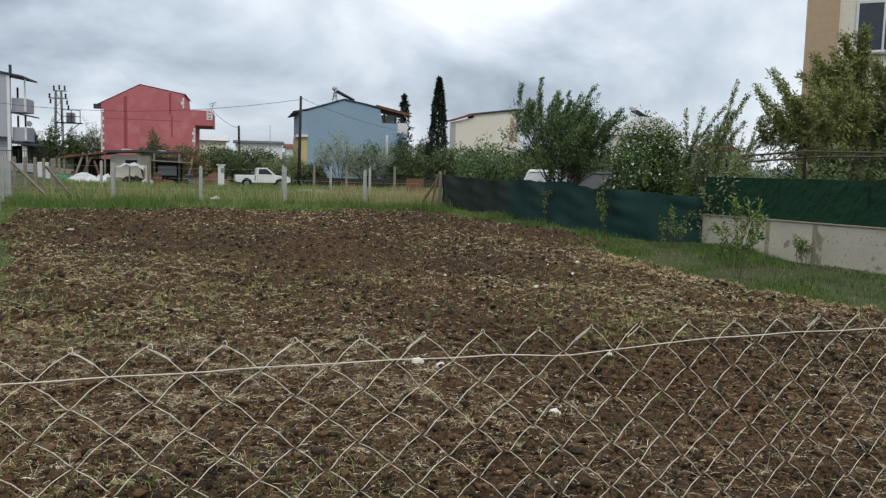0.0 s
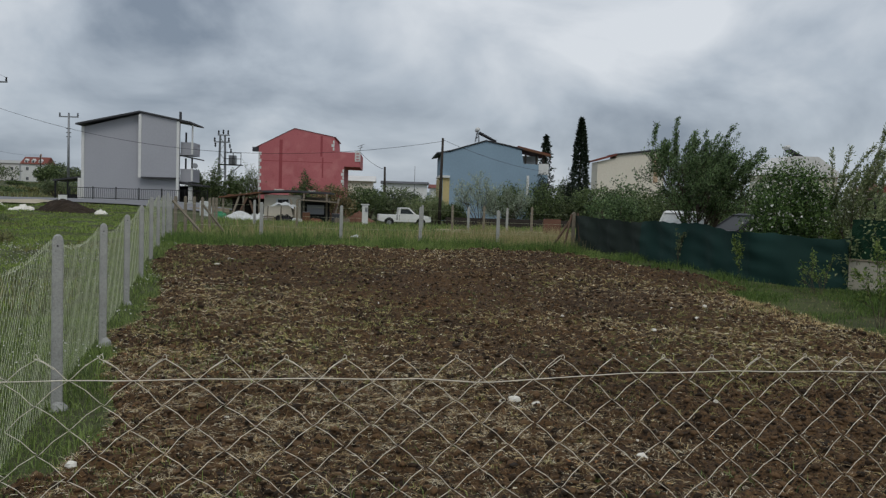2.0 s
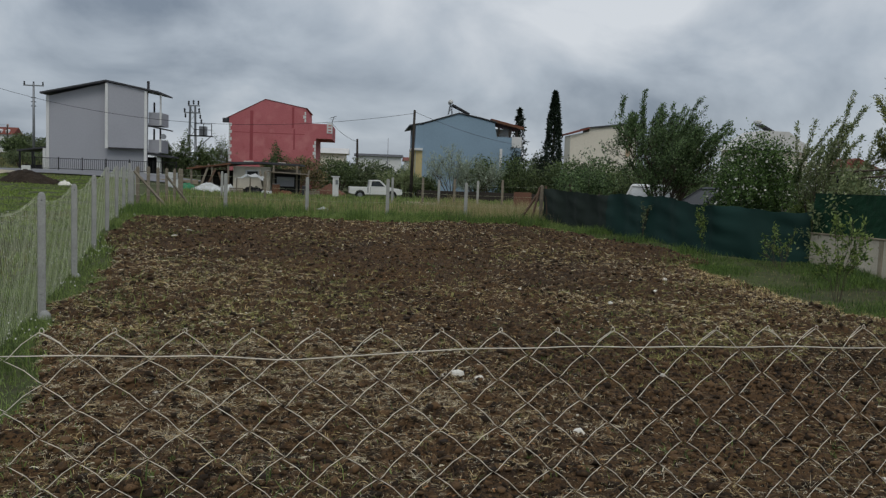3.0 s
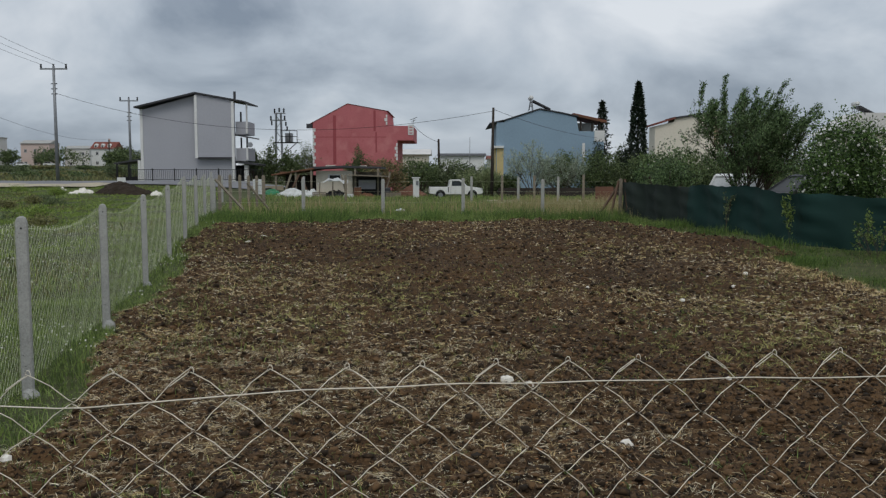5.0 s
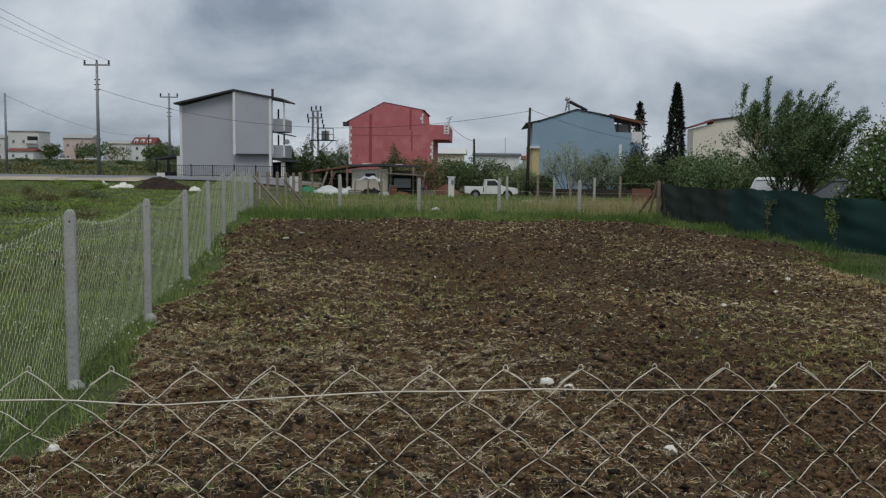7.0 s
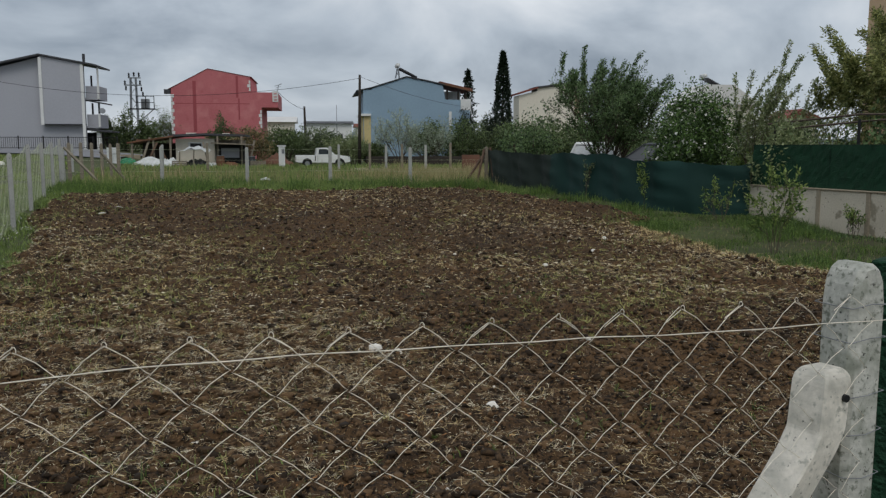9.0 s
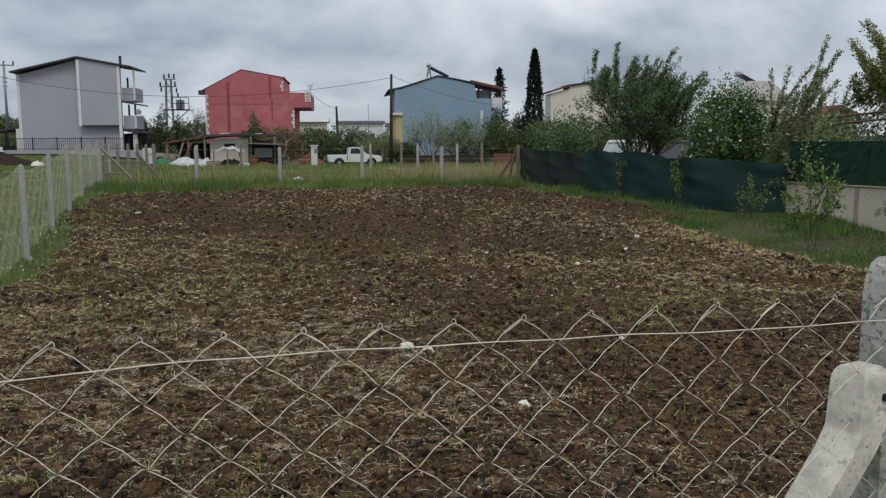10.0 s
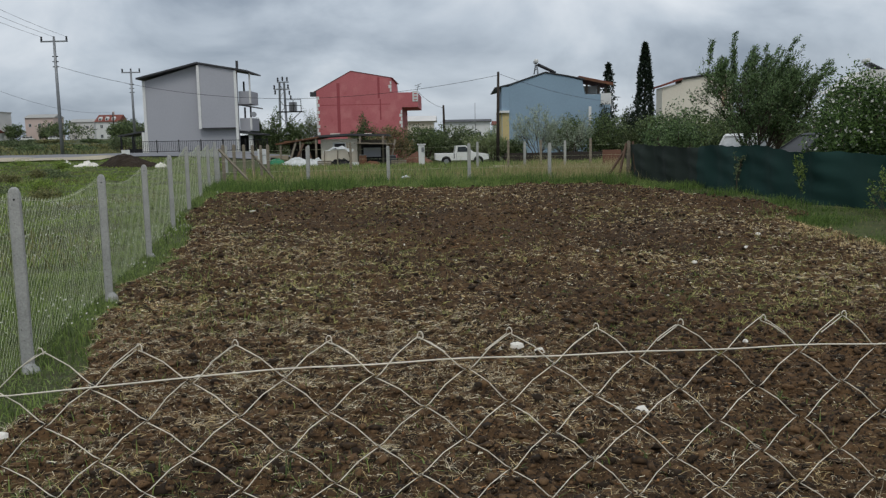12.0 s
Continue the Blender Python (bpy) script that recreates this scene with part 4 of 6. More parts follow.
part("transformer", Geo().box(0.9, 1.8, -0.45, 0.45, 5.42, 6.6), M_STEEL, th, "grey finned transformer tank", bevel=0.05)
for k in range(5):
    part("fin", Geo().box(0.95 + 0.19 * k, 1.0 + 0.19 * k, -0.6, -0.46, 5.55, 6.4), M_STEEL, th)
for x in (0.4, 1.5, 2.5):
    part("platform_post", Geo().box(x - 0.04, x + 0.04, -0.62, -0.54, 5.42, 6.9), M_BLACK, th)
for z in (6.1, 6.85):
    part("platform_rail", Geo().box(0.4, 2.54, -0.61, -0.55, z, z + 0.07), M_BLACK, th)
part("stay", Geo().tube([(0.3, 0, 3.6), (2.3, 0, 5.3)], 0.06, 5), M_STEEL, th)
for dx, z in ((-1.0, 8.55), (-0.5, 9.5), (0.1, 9.6), (0.7, 9.55), (0.8, 8.6), (0.95, 7.8), (-0.9, 7.9), (1.1, 7.2)):
    part("insulator", Geo().tube([(dx, 0, z - 0.28), (dx, 0, z - 0.1), (dx, 0, z), (dx, 0, z + 0.14), (dx, 0, z + 0.28)], [0.07, 0.14, 0.08, 0.14, 0.07], 6), M_BLACK, th)
part("arm", Geo().box(-1.1, 1.0, -0.06, 0.06, 8.2, 8.35), M_STEEL, th)
part("arm", Geo().box(-0.6, 0.9, -0.06, 0.06, 9.1, 9.25), M_STEEL, th)


def cable(a, b, sag, r=0.02):
    g = Geo()
    a, b = Vector(a), Vector(b)
    g.tube([a + (b - a) * t - Vector((0, 0, 4 * sag * t * (1 - t))) for t in np.linspace(0, 1, 22)], r, 4)
    ob = part("overhead_cable", g, M_BLACK)
    tagged(ob, "thin black overhead cable hanging between poles", "cable", group="overhead cables")


cable((-35.2, 75.0, 9.3), (3.05, 61.2, 6.6), 2.2, 0.015)
cable((3.05, 61.2, 6.75), (14.0, 80.8, 5.6), 0.3, 0.014)
cable((-46.0, 78.5, 9.0), (-62, 150, 8.6), 1.2, 0.015)
for dx in (-1.1, 0.0, 1.1):
    cable((-35.33 + dx, 75.0, 11.85), (-20.5 + dx * 0.7, 14, 11.4), 0.7, 0.011)
cable((-3.9, 86.8, 7.2), (-1.25, 90, 5.6), 0.3)


# ---- pickup, cars ----
def wheel(parent, x, y, r, side):
    g = Geo()
    g.tube([(x, y - 0.1, r), (x, y + 0.1, r)], r, 16)
    w = part("wheel", g, M_RUBBER, parent)
    part("rim", Geo().tube([(x, y - 0.112 if side < 0 else y + 0.112, r), (x, y - 0.102 if side < 0 else y + 0.102, r)], r * 0.58, 12), M_STEEL, w)


pick = thing("pickup_truck", "small old white pickup truck with open load bed", "pickup", 0.35, 58.0, 0.34, 4)
pick.scale = (0.93, 0.93, 0.93)
side = [(-1.95, 0.42), (-1.95, 0.90), (-0.52, 0.90), (-0.44, 1.42), (0.30, 1.44), (0.85, 0.95), (1.75, 0.83), (1.95, 0.68), (1.97, 0.42), (1.62, 0.36), (0.85, 0.36), (-0.75, 0.36), (-1.6, 0.36)]
part("body", Geo().prism(side, -0.78, 0.78), M_CAR_WHITE, pick, bevel=0.03)
part("bed_floor", Geo().box(-1.88, -0.62, -0.70, 0.70, 0.904, 0.91), M_DARK, pick, "dark open load bed")
part("side_window", Geo().prism([(-0.33, 0.98), (0.66, 0.98), (0.24, 1.36), (-0.3, 1.36)], -0.795, -0.784), M_GLASS, pick)
part("windscreen", Geo().prism([(0.355, 1.405), (0.775, 1.03), (0.805, 1.05), (0.385, 1.43)], -0.66, 0.66), M_GLASS, pick)
for x in (-1.15, 1.2):
    part("wheel_arch", Geo().tube([(x, -0.792, 0.33), (x, -0.783, 0.33)], 0.36, 16), M_DARK, pick)
part("door_line", Geo().box(-0.40, -0.385, -0.79, -0.781, 0.45, 0.9), M_DARK, pick)
part("bed_gap", Geo().box(-0.60, -0.54, -0.79, -0.781, 0.5, 0.9), M_DARK, pick)
part("bumper", Geo().box(1.9, 2.02, -0.72, 0.72, 0.42, 0.56), M_BLACK, pick)
part("headlight", Geo().box(1.80, 1.94, -0.80, -0.62, 0.66, 0.80), M_PLASTIC, pick)
for x in (-1.15, 1.2):
    for y in (-0.72, 0.72):
        wheel(pick, x, y, 0.31, -1 if y < 0 else 1)


def car(x, y, z, rz, paint, label, l=4.1, glass=M_DARK):
    th = thing("car", label, "car", x, y, z, rz)
    k = l / 4.1
    p = [(-2.05, 0.4), (-2.05, 0.85), (-1.85, 0.93), (1.0, 0.94), (1.85, 0.85), (2.05, 0.62), (2.05, 0.35), (-1.9, 0.3)]
    part("body", Geo().prism([(a * k, b) for a, b in p], -0.8, 0.8), paint, th, bevel=0.05)
    low, high = ((-1.80 * k, 0.92), (1.0 * k, 0.92)), ((-1.25 * k, 1.43), (0.22 * k, 1.45))

    def cabin(y0, y1, q0, q1, name, material, bevel=0.0):
        g = Geo()
        g.v = [(low[0][0] * q0, -y0, low[0][1]), (low[1][0] * q0, -y0, low[1][1]), (low[1][0] * q0, y0, low[1][1]), (low[0][0] * q0, y0, low[0][1]),
               (high[0][0] * q1, -y1, high[0][1]), (high[1][0] * q1, -y1, high[1][1]), (high[1][0] * q1, y1, high[1][1]), (high[0][0] * q1, y1, high[0][1])]
        g.f = [(3, 2, 1, 0), (4, 5, 6, 7), (0, 1, 5, 4), (1, 2, 6, 5), (2, 3, 7, 6), (3, 0, 4, 7)]
        return part(name, g, material, th, bevel=bevel)

    cabin(0.76, 0.58, 1.0, 1.0, "glasshouse", glass)
    part("roof", Geo().prism([(-1.36 * k, 1.40), (0.32 * k, 1.42), (0.1 * k, 1.49), (-1.1 * k, 1.48)], -0.6, 0.6), paint, th, bevel=0.02)
    for sy in (-1, 1):
        for (xa, za), (xb, zb) in ((low[0], high[0]), ((-0.35 * k, 0.93), (-0.42 * k, 1.44)), (low[1], high[1])):
            part("pillar", Geo().tube([(xa, sy * 0.765, za), (xb, sy * 0.585, zb)], 0.035, 5), paint, th)
    for a in (-1.25, 1.3):
        for yy in (-0.74, 0.74):
            wheel(th, a * k, yy, 0.31, -1 if yy < 0 else 1)
    return th


# white glasshouse colour stands in for sky reflected in the windscreen
car(9.45, 27.6, 0.45, 66, M_CAR_WHITE, "white car parked behind the green net", 3.8, M_PLASTIC)
car(11.2, 26.4, 0.43, 190, M_CAR_DARK, "dark car parked behind the green net", 4.0)
car(-150.0, 291.0, float(land(-150, 291)), 10, M_CAR_WHITE, "white car far off on the road", 4.1)
car(-139.0, 288.0, float(land(-139, 288)), 5, M_CAR_WHITE, "white car far off on the road", 4.1)


# ---- ground cover ----
def strips(name, pts, side, width, material, taper=0.15):
    """Many narrow ribbons: pts (N, k, 3) along each, side (N, 3) across it, width (N,)."""
    n, k, _ = pts.shape
    wk = (np.linspace(1, taper, k)[None, :, None] * width[:, None, None]) * side[:, None, :] / 2
    v = np.stack([pts - wk, pts + wk], 2).reshape(-1, 3)
    b = (np.arange(n) * 2 * k)[:, None]
    j = np.arange(k - 1)[None] * 2
    f = np.stack([b + j, b + j + 1, b + j + 3, b + j + 2], -1).reshape(-1)
    me = bpy.data.meshes.new(name)
    me.vertices.add(len(v))
    me.vertices.foreach_set("co", v.astype(np.float32).ravel())
    me.loops.add(len(f))
    me.loops.foreach_set("vertex_index", f.astype(np.int32))
    me.polygons.add(len(f) // 4)
    me.polygons.foreach_set("loop_start", np.arange(0, len(f), 4, dtype=np.int32))
    me.polygons.foreach_set("loop_total", np.full(len(f) // 4, 4, np.int32))
    me.materials.append(material)
    me.update(calc_edges=True)
    return new(name, me)


RS = np.random.RandomState(11)


def scatter(x0, x1, y0, y1, density, keep=None):
    n = int((x1 - x0) * (y1 - y0) * density)
    x, y = RS.uniform(x0, x1, n), RS.uniform(y0, y1, n)
    if keep is not None:
        k = keep(x, y)
        k = k > RS.rand(n) if k.dtype != bool else k
        x, y = x[k], y[k]
    return x, y


def blades(name, x, y, zf, h0, h1, w, material, lean=0.45, label="", tuft=0.0):
    """Grass blades standing at the given plan points."""
    n = len(x)
    h = RS.uniform(h0, h1, n)
    if tuft:
        h = h * (1 + tuft * rough(x, y, 2.3, 9)).clip(0.35, 2.2)
    a = RS.uniform(0, 2 * np.pi, n)
    le = np.abs(RS.normal(0, lean, n)) * h
    z = zf(x, y)
    base = np.stack([x, y, z - 0.02], -1)
    d = np.stack([np.cos(a), np.sin(a), 0 * a], -1)
    pts = np.stack([base, base + d * (le * 0.25)[:, None] + np.array([0, 0, 1]) * (h * 0.55)[:, None], base + d * le[:, None] + np.array([0, 0, 1]) * (h * (1 - 0.25 * (le / h).clip(0, 1.5)))[:, None]], 1)
    b = RS.uniform(0, 2 * np.pi, n)
    side = np.stack([np.cos(b), np.sin(b), 0 * b], -1)
    ob = strips(name, pts, side, w * RS.uniform(0.6, 1.4, n), material)
    return tagged(ob, label, "grass", kind="stuff")


def in_field(x, y):
    return field_in(x, y) > 0.0


def straw_mask(x, y):
    heaps = np.exp(-((x + 2.3) ** 2 / 3 + (y - 7.2) ** 2 / 4)) + 0.9 * np.exp(-((x - 3.6) ** 2 / 5 + (y - 11.5) ** 2 / 5)) + 0.5 * np.exp(-((x - 0.5) ** 2 / 8 + (y - 9.5) ** 2 / 3))
    heaps = heaps - 0.95 * np.exp(-((x - 3.2) ** 2 / 6 + (y - 5.3) ** 2 / 6))
    bare = 0.3 * np.exp(-((x + 0.8) ** 2 / 9 + (y - 15.5) ** 2 / 16))
    clump = np.clip(crumb(x, y, 3.2, 5) * 1.2 + crumb(x, y, 8.0, 6) - 0.62, 0, 1)
    return np.clip((0.42 + 0.36 * rough(x, y, 0.8, 12) + 0.36 * heaps - 1.5 * bare) * (0.25 + 1.6 * clump), 0.05, 1) * (field_in(x, y) > -0.15)


def lay_straw(x, y, name, l0, l1, w, material, lift=0.012, label="short pieces of dry straw lying over the tilled soil"):
    n = len(x)
    a, ln = RS.uniform(0, 2 * np.pi, n), RS.uniform(l0, l1, n)
    curl = RS.normal(0, 0.75, n)
    tilt = np.abs(RS.normal(0, 0.38, n))
    p = np.stack([x, y, soil_z(x, y) + lift], -1)
    line = [p]
    for k, drop in enumerate((1.0, 0.25, -0.5)):
        b = a + curl * k
        p = p + np.stack([np.cos(b), np.sin(b), tilt * drop], -1) * (ln / 3)[:, None]
        line.append(p)
    pts = np.stack(line, 1)
    side = np.stack([-np.sin(a + curl), np.cos(a + curl), RS.normal(0, 0.5, n)], -1)
    ob = strips(name, pts, side, w * RS.uniform(0.5, 1.5, n), material, 0.6)
    return tagged(ob, label, "straw", kind="stuff")


x1, y1 = scatter(-4.2, 6.5, 0.8, 8.5, 1350, straw_mask)
x2, y2 = scatter(-6.0, 8.6, 8.5, 14.5, 860, straw_mask)
x3, y3 = scatter(-7.6, 8.0, 14.5, 26.5, 260, straw_mask)
lay_straw(x1, y1, "straw", 0.02, 0.085, 0.0021, M_STRAW)
lay_straw(x2, y2, "straw", 0.02, 0.08, 0.0042, M_STRAW)
lay_straw(x3, y3, "straw", 0.03, 0.10, 0.0075, M_STRAW)
x1, y1 = scatter(-4.2, 6.5, 0.8, 9.0, 1350, straw_mask)
lay_straw(x1, y1, "bleached_fibres", 0.015, 0.07, 0.0019, M_FIBRE, 0.022, "bleached pale plant fibres over the soil")
x1, y1 = scatter(-6.5, 8.4, 9.0, 17.0, 330, straw_mask)
lay_straw(x1, y1, "bleached_fibres", 0.02, 0.07, 0.0050, M_FIBRE, 0.022, "bleached pale plant fibres over the soil")
x1, y1 = scatter(-7.6, 7.6, 17.0, 26.0, 60, straw_mask)
lay_straw(x1, y1, "bleached_fibres", 0.03, 0.10, 0.010, M_FIBRE, 0.02, "bleached pale plant fibres over the soil")
M_ROOTS = mat("dead_roots_and_stalks", (0.30, 0.22, 0.13), (0.12, 0.08, 0.05), 0.9, 0.5, 30.0, 0, rnd=0.8)
x1, y1 = scatter(-4.2, 6.5, 2.6, 9.0, 320, straw_mask)
lay_straw(x1, y1, "dead_stalks", 0.05, 0.16, 0.0036, M_ROOTS, 0.014, "thin brown dead stalks and roots over the soil")


def lumps(name, x, y, s, zf, material, label, category, flat=0.7):
    """Many small uneven lumps resting on the ground."""
    ico = [(0, 0, 1), (0.89, 0, 0.45), (0.28, 0.85, 0.45), (-0.72, 0.53, 0.45), (-0.72, -0.53, 0.45), (0.28, -0.85, 0.45), (0.72, 0.53, -0.45), (-0.28, 0.85, -0.45), (-0.89, 0, -0.45), (-0.28, -0.85, -0.45), (0.72, -0.53, -0.45), (0, 0, -1)]
    fc = [(0, 1, 2), (0, 2, 3), (0, 3, 4), (0, 4, 5), (0, 5, 1), (1, 6, 2), (2, 7, 3), (3, 8, 4), (4, 9, 5), (5, 10, 1), (6, 7, 2), (7, 8, 3), (8, 9, 4), (9, 10, 5), (10, 6, 1), (6, 11, 7), (7, 11, 8), (8, 11, 9), (9, 11, 10), (10, 11, 6)]
    n = len(x)
    v = np.array(ico)[None] * RS.uniform(0.35, 1.45, (n, 12, 1)) * (s[:, None, None] * np.stack([RS.uniform(0.8, 1.4, n), RS.uniform(0.8, 1.4, n), np.full(n, flat)], -1)[:, None, :])
    v = v + np.stack([x, y, zf(x, y) + s * 0.25], -1)[:, None]
    f = (np.array(fc)[None] + (np.arange(n) * 12)[:, None, None]).reshape(-1)
    me = bpy.data.meshes.new(name)
    me.vertices.add(n * 12)
    me.vertices.foreach_set("co", v.astype(np.float32).ravel())
    me.loops.add(len(f))
    me.loops.foreach_set("vertex_index", f.astype(np.int32))
    me.polygons.add(len(f) // 3)
    me.polygons.foreach_set("loop_start", np.arange(0, len(f), 3, dtype=np.int32))
    me.polygons.foreach_set("loop_total", np.full(len(f) // 3, 3, np.int32))
    me.materials.append(material)
    me.update(calc_edges=True)
    return tagged(new(name, me), label, category, kind="stuff")


x1, y1 = scatter(-4.2, 6.5, 2.6, 9.0, 620, in_field)
lumps("soil_clods", x1, y1, RS.gamma(1.6, 0.0075, len(x1)).clip(0.004, 0.036), soil_z, M_CLOD, "crumbled brown clods of tilled soil", "soil")
x1, y1 = scatter(-7.6, 8.6, 9.0, 26.5, 110, in_field)
lumps("soil_clods", x1, y1, RS.gamma(2.0, 0.0095, len(x1)).clip(0.008, 0.04), soil_z, M_CLOD, "crumbled brown clods of tilled soil", "soil")
x1, y1 = scatter(-6, 8.0, 3.0, 25.0, 1.0, in_field)
lumps("pebbles", x1, y1, RS.gamma(2.0, 0.005, len(x1)).clip(0.005, 0.02), soil_z, M_STONE, "small pale stones scattered over the tilled soil", "stones")

# larger pale stones, one by one
for sx, sy, ss in ((0.63, 7.36, 0.075), (0.80, 7.17, 0.065), (0.50, 7.3, 0.03), (1.30, 5.64, 0.07), (2.55, 7.4, 0.035), (-2.55, 5.2, 0.05), (4.5, 13.1, 0.06), (-1.95, 8.4, 0.03), (2.2, 12.8, 0.04), (3.3, 11.6, 0.05), (5.2, 14.6, 0.06)):
    rs = random.Random(int(sx * 100))
    ss *= 0.62
    g = Geo()
    n = 9
    for i, (rr, zz) in enumerate(((0.55, 0.0), (1.0, 0.3), (0.9, 0.75), (0.45, 1.0))):
        for k in range(n):
            a = 2 * math.pi * k / n
            q = rr * ss * rs.uniform(0.78, 1.2)
            g.v.append((q * math.cos(a) * 1.15, q * math.sin(a), 1.35 * zz * ss * rs.uniform(0.9, 1.15)))
    g.f += [(i * n + k, i * n + (k + 1) % n, (i + 1) * n + (k + 1) % n, (i + 1) * n + k) for i in range(3) for k in range(n)]
    g.f += [tuple(range(n - 1, -1, -1)), tuple(range(3 * n, 4 * n))]
    ob = part("stone", g, M_STONE)
    ob.location = (sx, sy, float(soil_z(np.array(sx), np.array(sy))) - 0.005)
    tagged(ob, "pale rounded field stone lying on tilled soil", "stone", group="pale stones on the soil")


# two bleached sticks thrown on the soil
for sx, sy, ln, rz in ((-4.50, 19.35, 0.22, 4), (-4.45, 20.5, 0.24, -42)):
    g = Geo().tube([(-ln / 2, 0, 0), (-ln / 6, 0.01, 0.012), (ln / 5, -0.006, 0.01), (ln / 2, 0.008, 0.004)], [0.016, 0.02, 0.018, 0.012], 7)
    ob = part("stick", g, M_STONE, smooth=True)
    ob.matrix_basis = pose(sx, sy, float(soil_z(np.array(sx), np.array(sy))) + 0.018, 0, 0, rz)
    tagged(ob, "short bleached white stick lying on tilled soil", "stick", group="sticks on the soil")


# grass by zones
def verge_left(x, y):
    d = x - left_fence_x(y)
    return (field_in(x, y) < 0.05) & (d > -1.2) & (d < 2.0)


x1, y1 = scatter(-5.6, -0.6, 0.5, 15.0, 1000, verge_left)
blades("grass_verge", x1, y1, ground_z, 0.04, 0.15, 0.010, M_VERGE, 0.9, "fresh green grass along the foot of the fence", 0.5)
x1, y1 = scatter(-9.5, -3.5, 15.0, 31.0, 330, verge_left)
blades("grass_verge", x1, y1, ground_z, 0.06, 0.20, 0.018, M_VERGE, 0.9, "fresh green grass along the foot of the fence", 0.5)


def meadow(x, y):
    return (x < left_fence_x(y) - 0.9) & (x > -1.05 * y - 6)


x1, y1 = scatter(-16, -2.5, 2.0, 13.0, 420, meadow)
blades("meadow_grass", x1, y1, ground_z, 0.04, 0.14, 0.008, M_MEADOW, 0.8, "lush green meadow grass beyond the fence", 0.6)
x1, y1 = scatter(-30, -4.5, 13.0, 32.0, 230, meadow)
blades("meadow_grass", x1, y1, ground_z, 0.04, 0.13, 0.018, M_MEADOW, 1.3, "lush green meadow grass beyond the fence", 0.6)
x1, y1 = scatter(-48, -9.2, 32.0, 62.0, 110, meadow)
blades("meadow_grass", x1, y1, ground_z, 0.04, 0.13, 0.035, M_MEADOW, 1.5, "lush green meadow grass beyond the fence", 0.8)
x1, y1 = scatter(-48, -5, 12.0, 62.0, 40, lambda x, y: meadow(x, y) & (rough(x, y, 0.5, 21) + 0.5 * rough(x, y, 1.9, 63) > 0.5))
blades("meadow_weeds", x1, y1, ground_z, 0.08, 0.28, 0.035, M_WEEDY, 1.0, "dark tall weeds in the meadow", 0.3)
x1, y1 = scatter(-150, -30, 72.0, 150.0, 3.2, lambda x, y: (x < -38) | (y > 96))
blades("rough_weeds", x1, y1, ground_z, 0.12, 0.45, 0.16, M_WEEDY, 0.5, "rough olive weeds over the waste ground", 0.6)
x1, y1 = scatter(-150, -30, 72.0, 150.0, 1.2, lambda x, y: ((x < -38) | (y > 96)) & (rough(x, y, 0.12, 41) > 0.1))
blades("rough_weeds", x1, y1, ground_z, 0.2, 0.6, 0.2, L_OLIVE, 0.5, "olive scrub over the waste ground", 0.6)
# daisies
x1, y1 = scatter(-16, -3.2, 3.5, 24.0, 26, lambda x, y: (meadow(x, y) | (verge_left(x, y) & (y > 8))) & (rough(x, y, 1.1, 22) > -0.1))
n = len(x1)
q = np.array([(-1, -0.5, -1), (1, -0.5, -0.8), (1, 0.5, 1), (-1, 0.5, 0.8)]) * 0.0065
v = (q[None] * RS.uniform(0.7, 1.3, (n, 1, 1)) + np.stack([x1, y1, ground_z(x1, y1) + RS.uniform(0.09, 0.19, n)], -1)[:, None]).reshape(-1, 3)
tagged(new("daisies", quads("daisies", v, 4, L_BLOSSOM)), "tiny white daisies sprinkled through the meadow", "flowers", kind="stuff")


def far_strip(x, y):
    return (field_in(x, y) < 0.1) & (x > left_fence_x(y)) & (x < 6.3 + 0.05 * (y - 25))


x1, y1 = scatter(-9.5, 7, 23.5, 32.0, 300, far_strip)
blades("tall_grass", x1, y1, ground_z, 0.08, 0.27, 0.016, M_VERGE, 0.75, "tall green grass at the end of the plot", 0.5)
x1, y1 = scatter(-12, 10, 32.0, 46.0, 110, lambda x, y: x > left_fence_x(y))
blades("tall_grass", x1, y1, ground_z, 0.08, 0.24, 0.026, M_VERGE, 0.85, "tall green grass at the end of the plot", 0.6)
x1, y1 = scatter(-12, 14, 46.0, 60.0, 45)
blades("tall_grass", x1, y1, ground_z, 0.08, 0.26, 0.04, M_VERGE, 0.75, "tall green grass at the end of the plot", 0.6)
x1, y1 = scatter(-9.5, 6.5, 24.0, 31.0, 420, lambda x, y: far_strip(x, y) & (crumb(x, y, 0.9, 8) + 0.4 * crumb(x, y, 2.3, 9) > 0.85))
blades("grass_tussocks", x1, y1, ground_z, 0.15, 0.42, 0.014, M_RANK, 0.4, "dark green tussocks of taller grass at the end of the plot", 0.4)
x1, y1 = scatter(-9, 8.5, 27.5, 43.0, 100, lambda x, y: np.clip(0.10 + 0.55 * smooth01(1, 5, x) + 0.3 * rough(x, y, 1.3, 23), 0, 1))
blades("dry_grass", x1, y1, ground_z, 0.25, 0.65, 0.016, M_DRYGRASS, 0.3, "pale dry tall grass between the posts", 0.4)


def verge_right(x, y):
    d = (x - NET1[0]) * wall_vec.y - (y - NET1[1]) * wall_vec.x
    xn = np.interp(y, NET_Y, NET_X)
    return (field_in(x, y) < 0.15) & np.where(y > NET1[1], x < xn, d / wall_len > 0.0) & (x > 2)


def patchy(x, y):
    return verge_right(x, y) * np.clip(0.50 + 0.65 * rough(x, y, 1.5, 51) + 0.35 * rough(x, y, 4.5, 52), 0.04, 1)


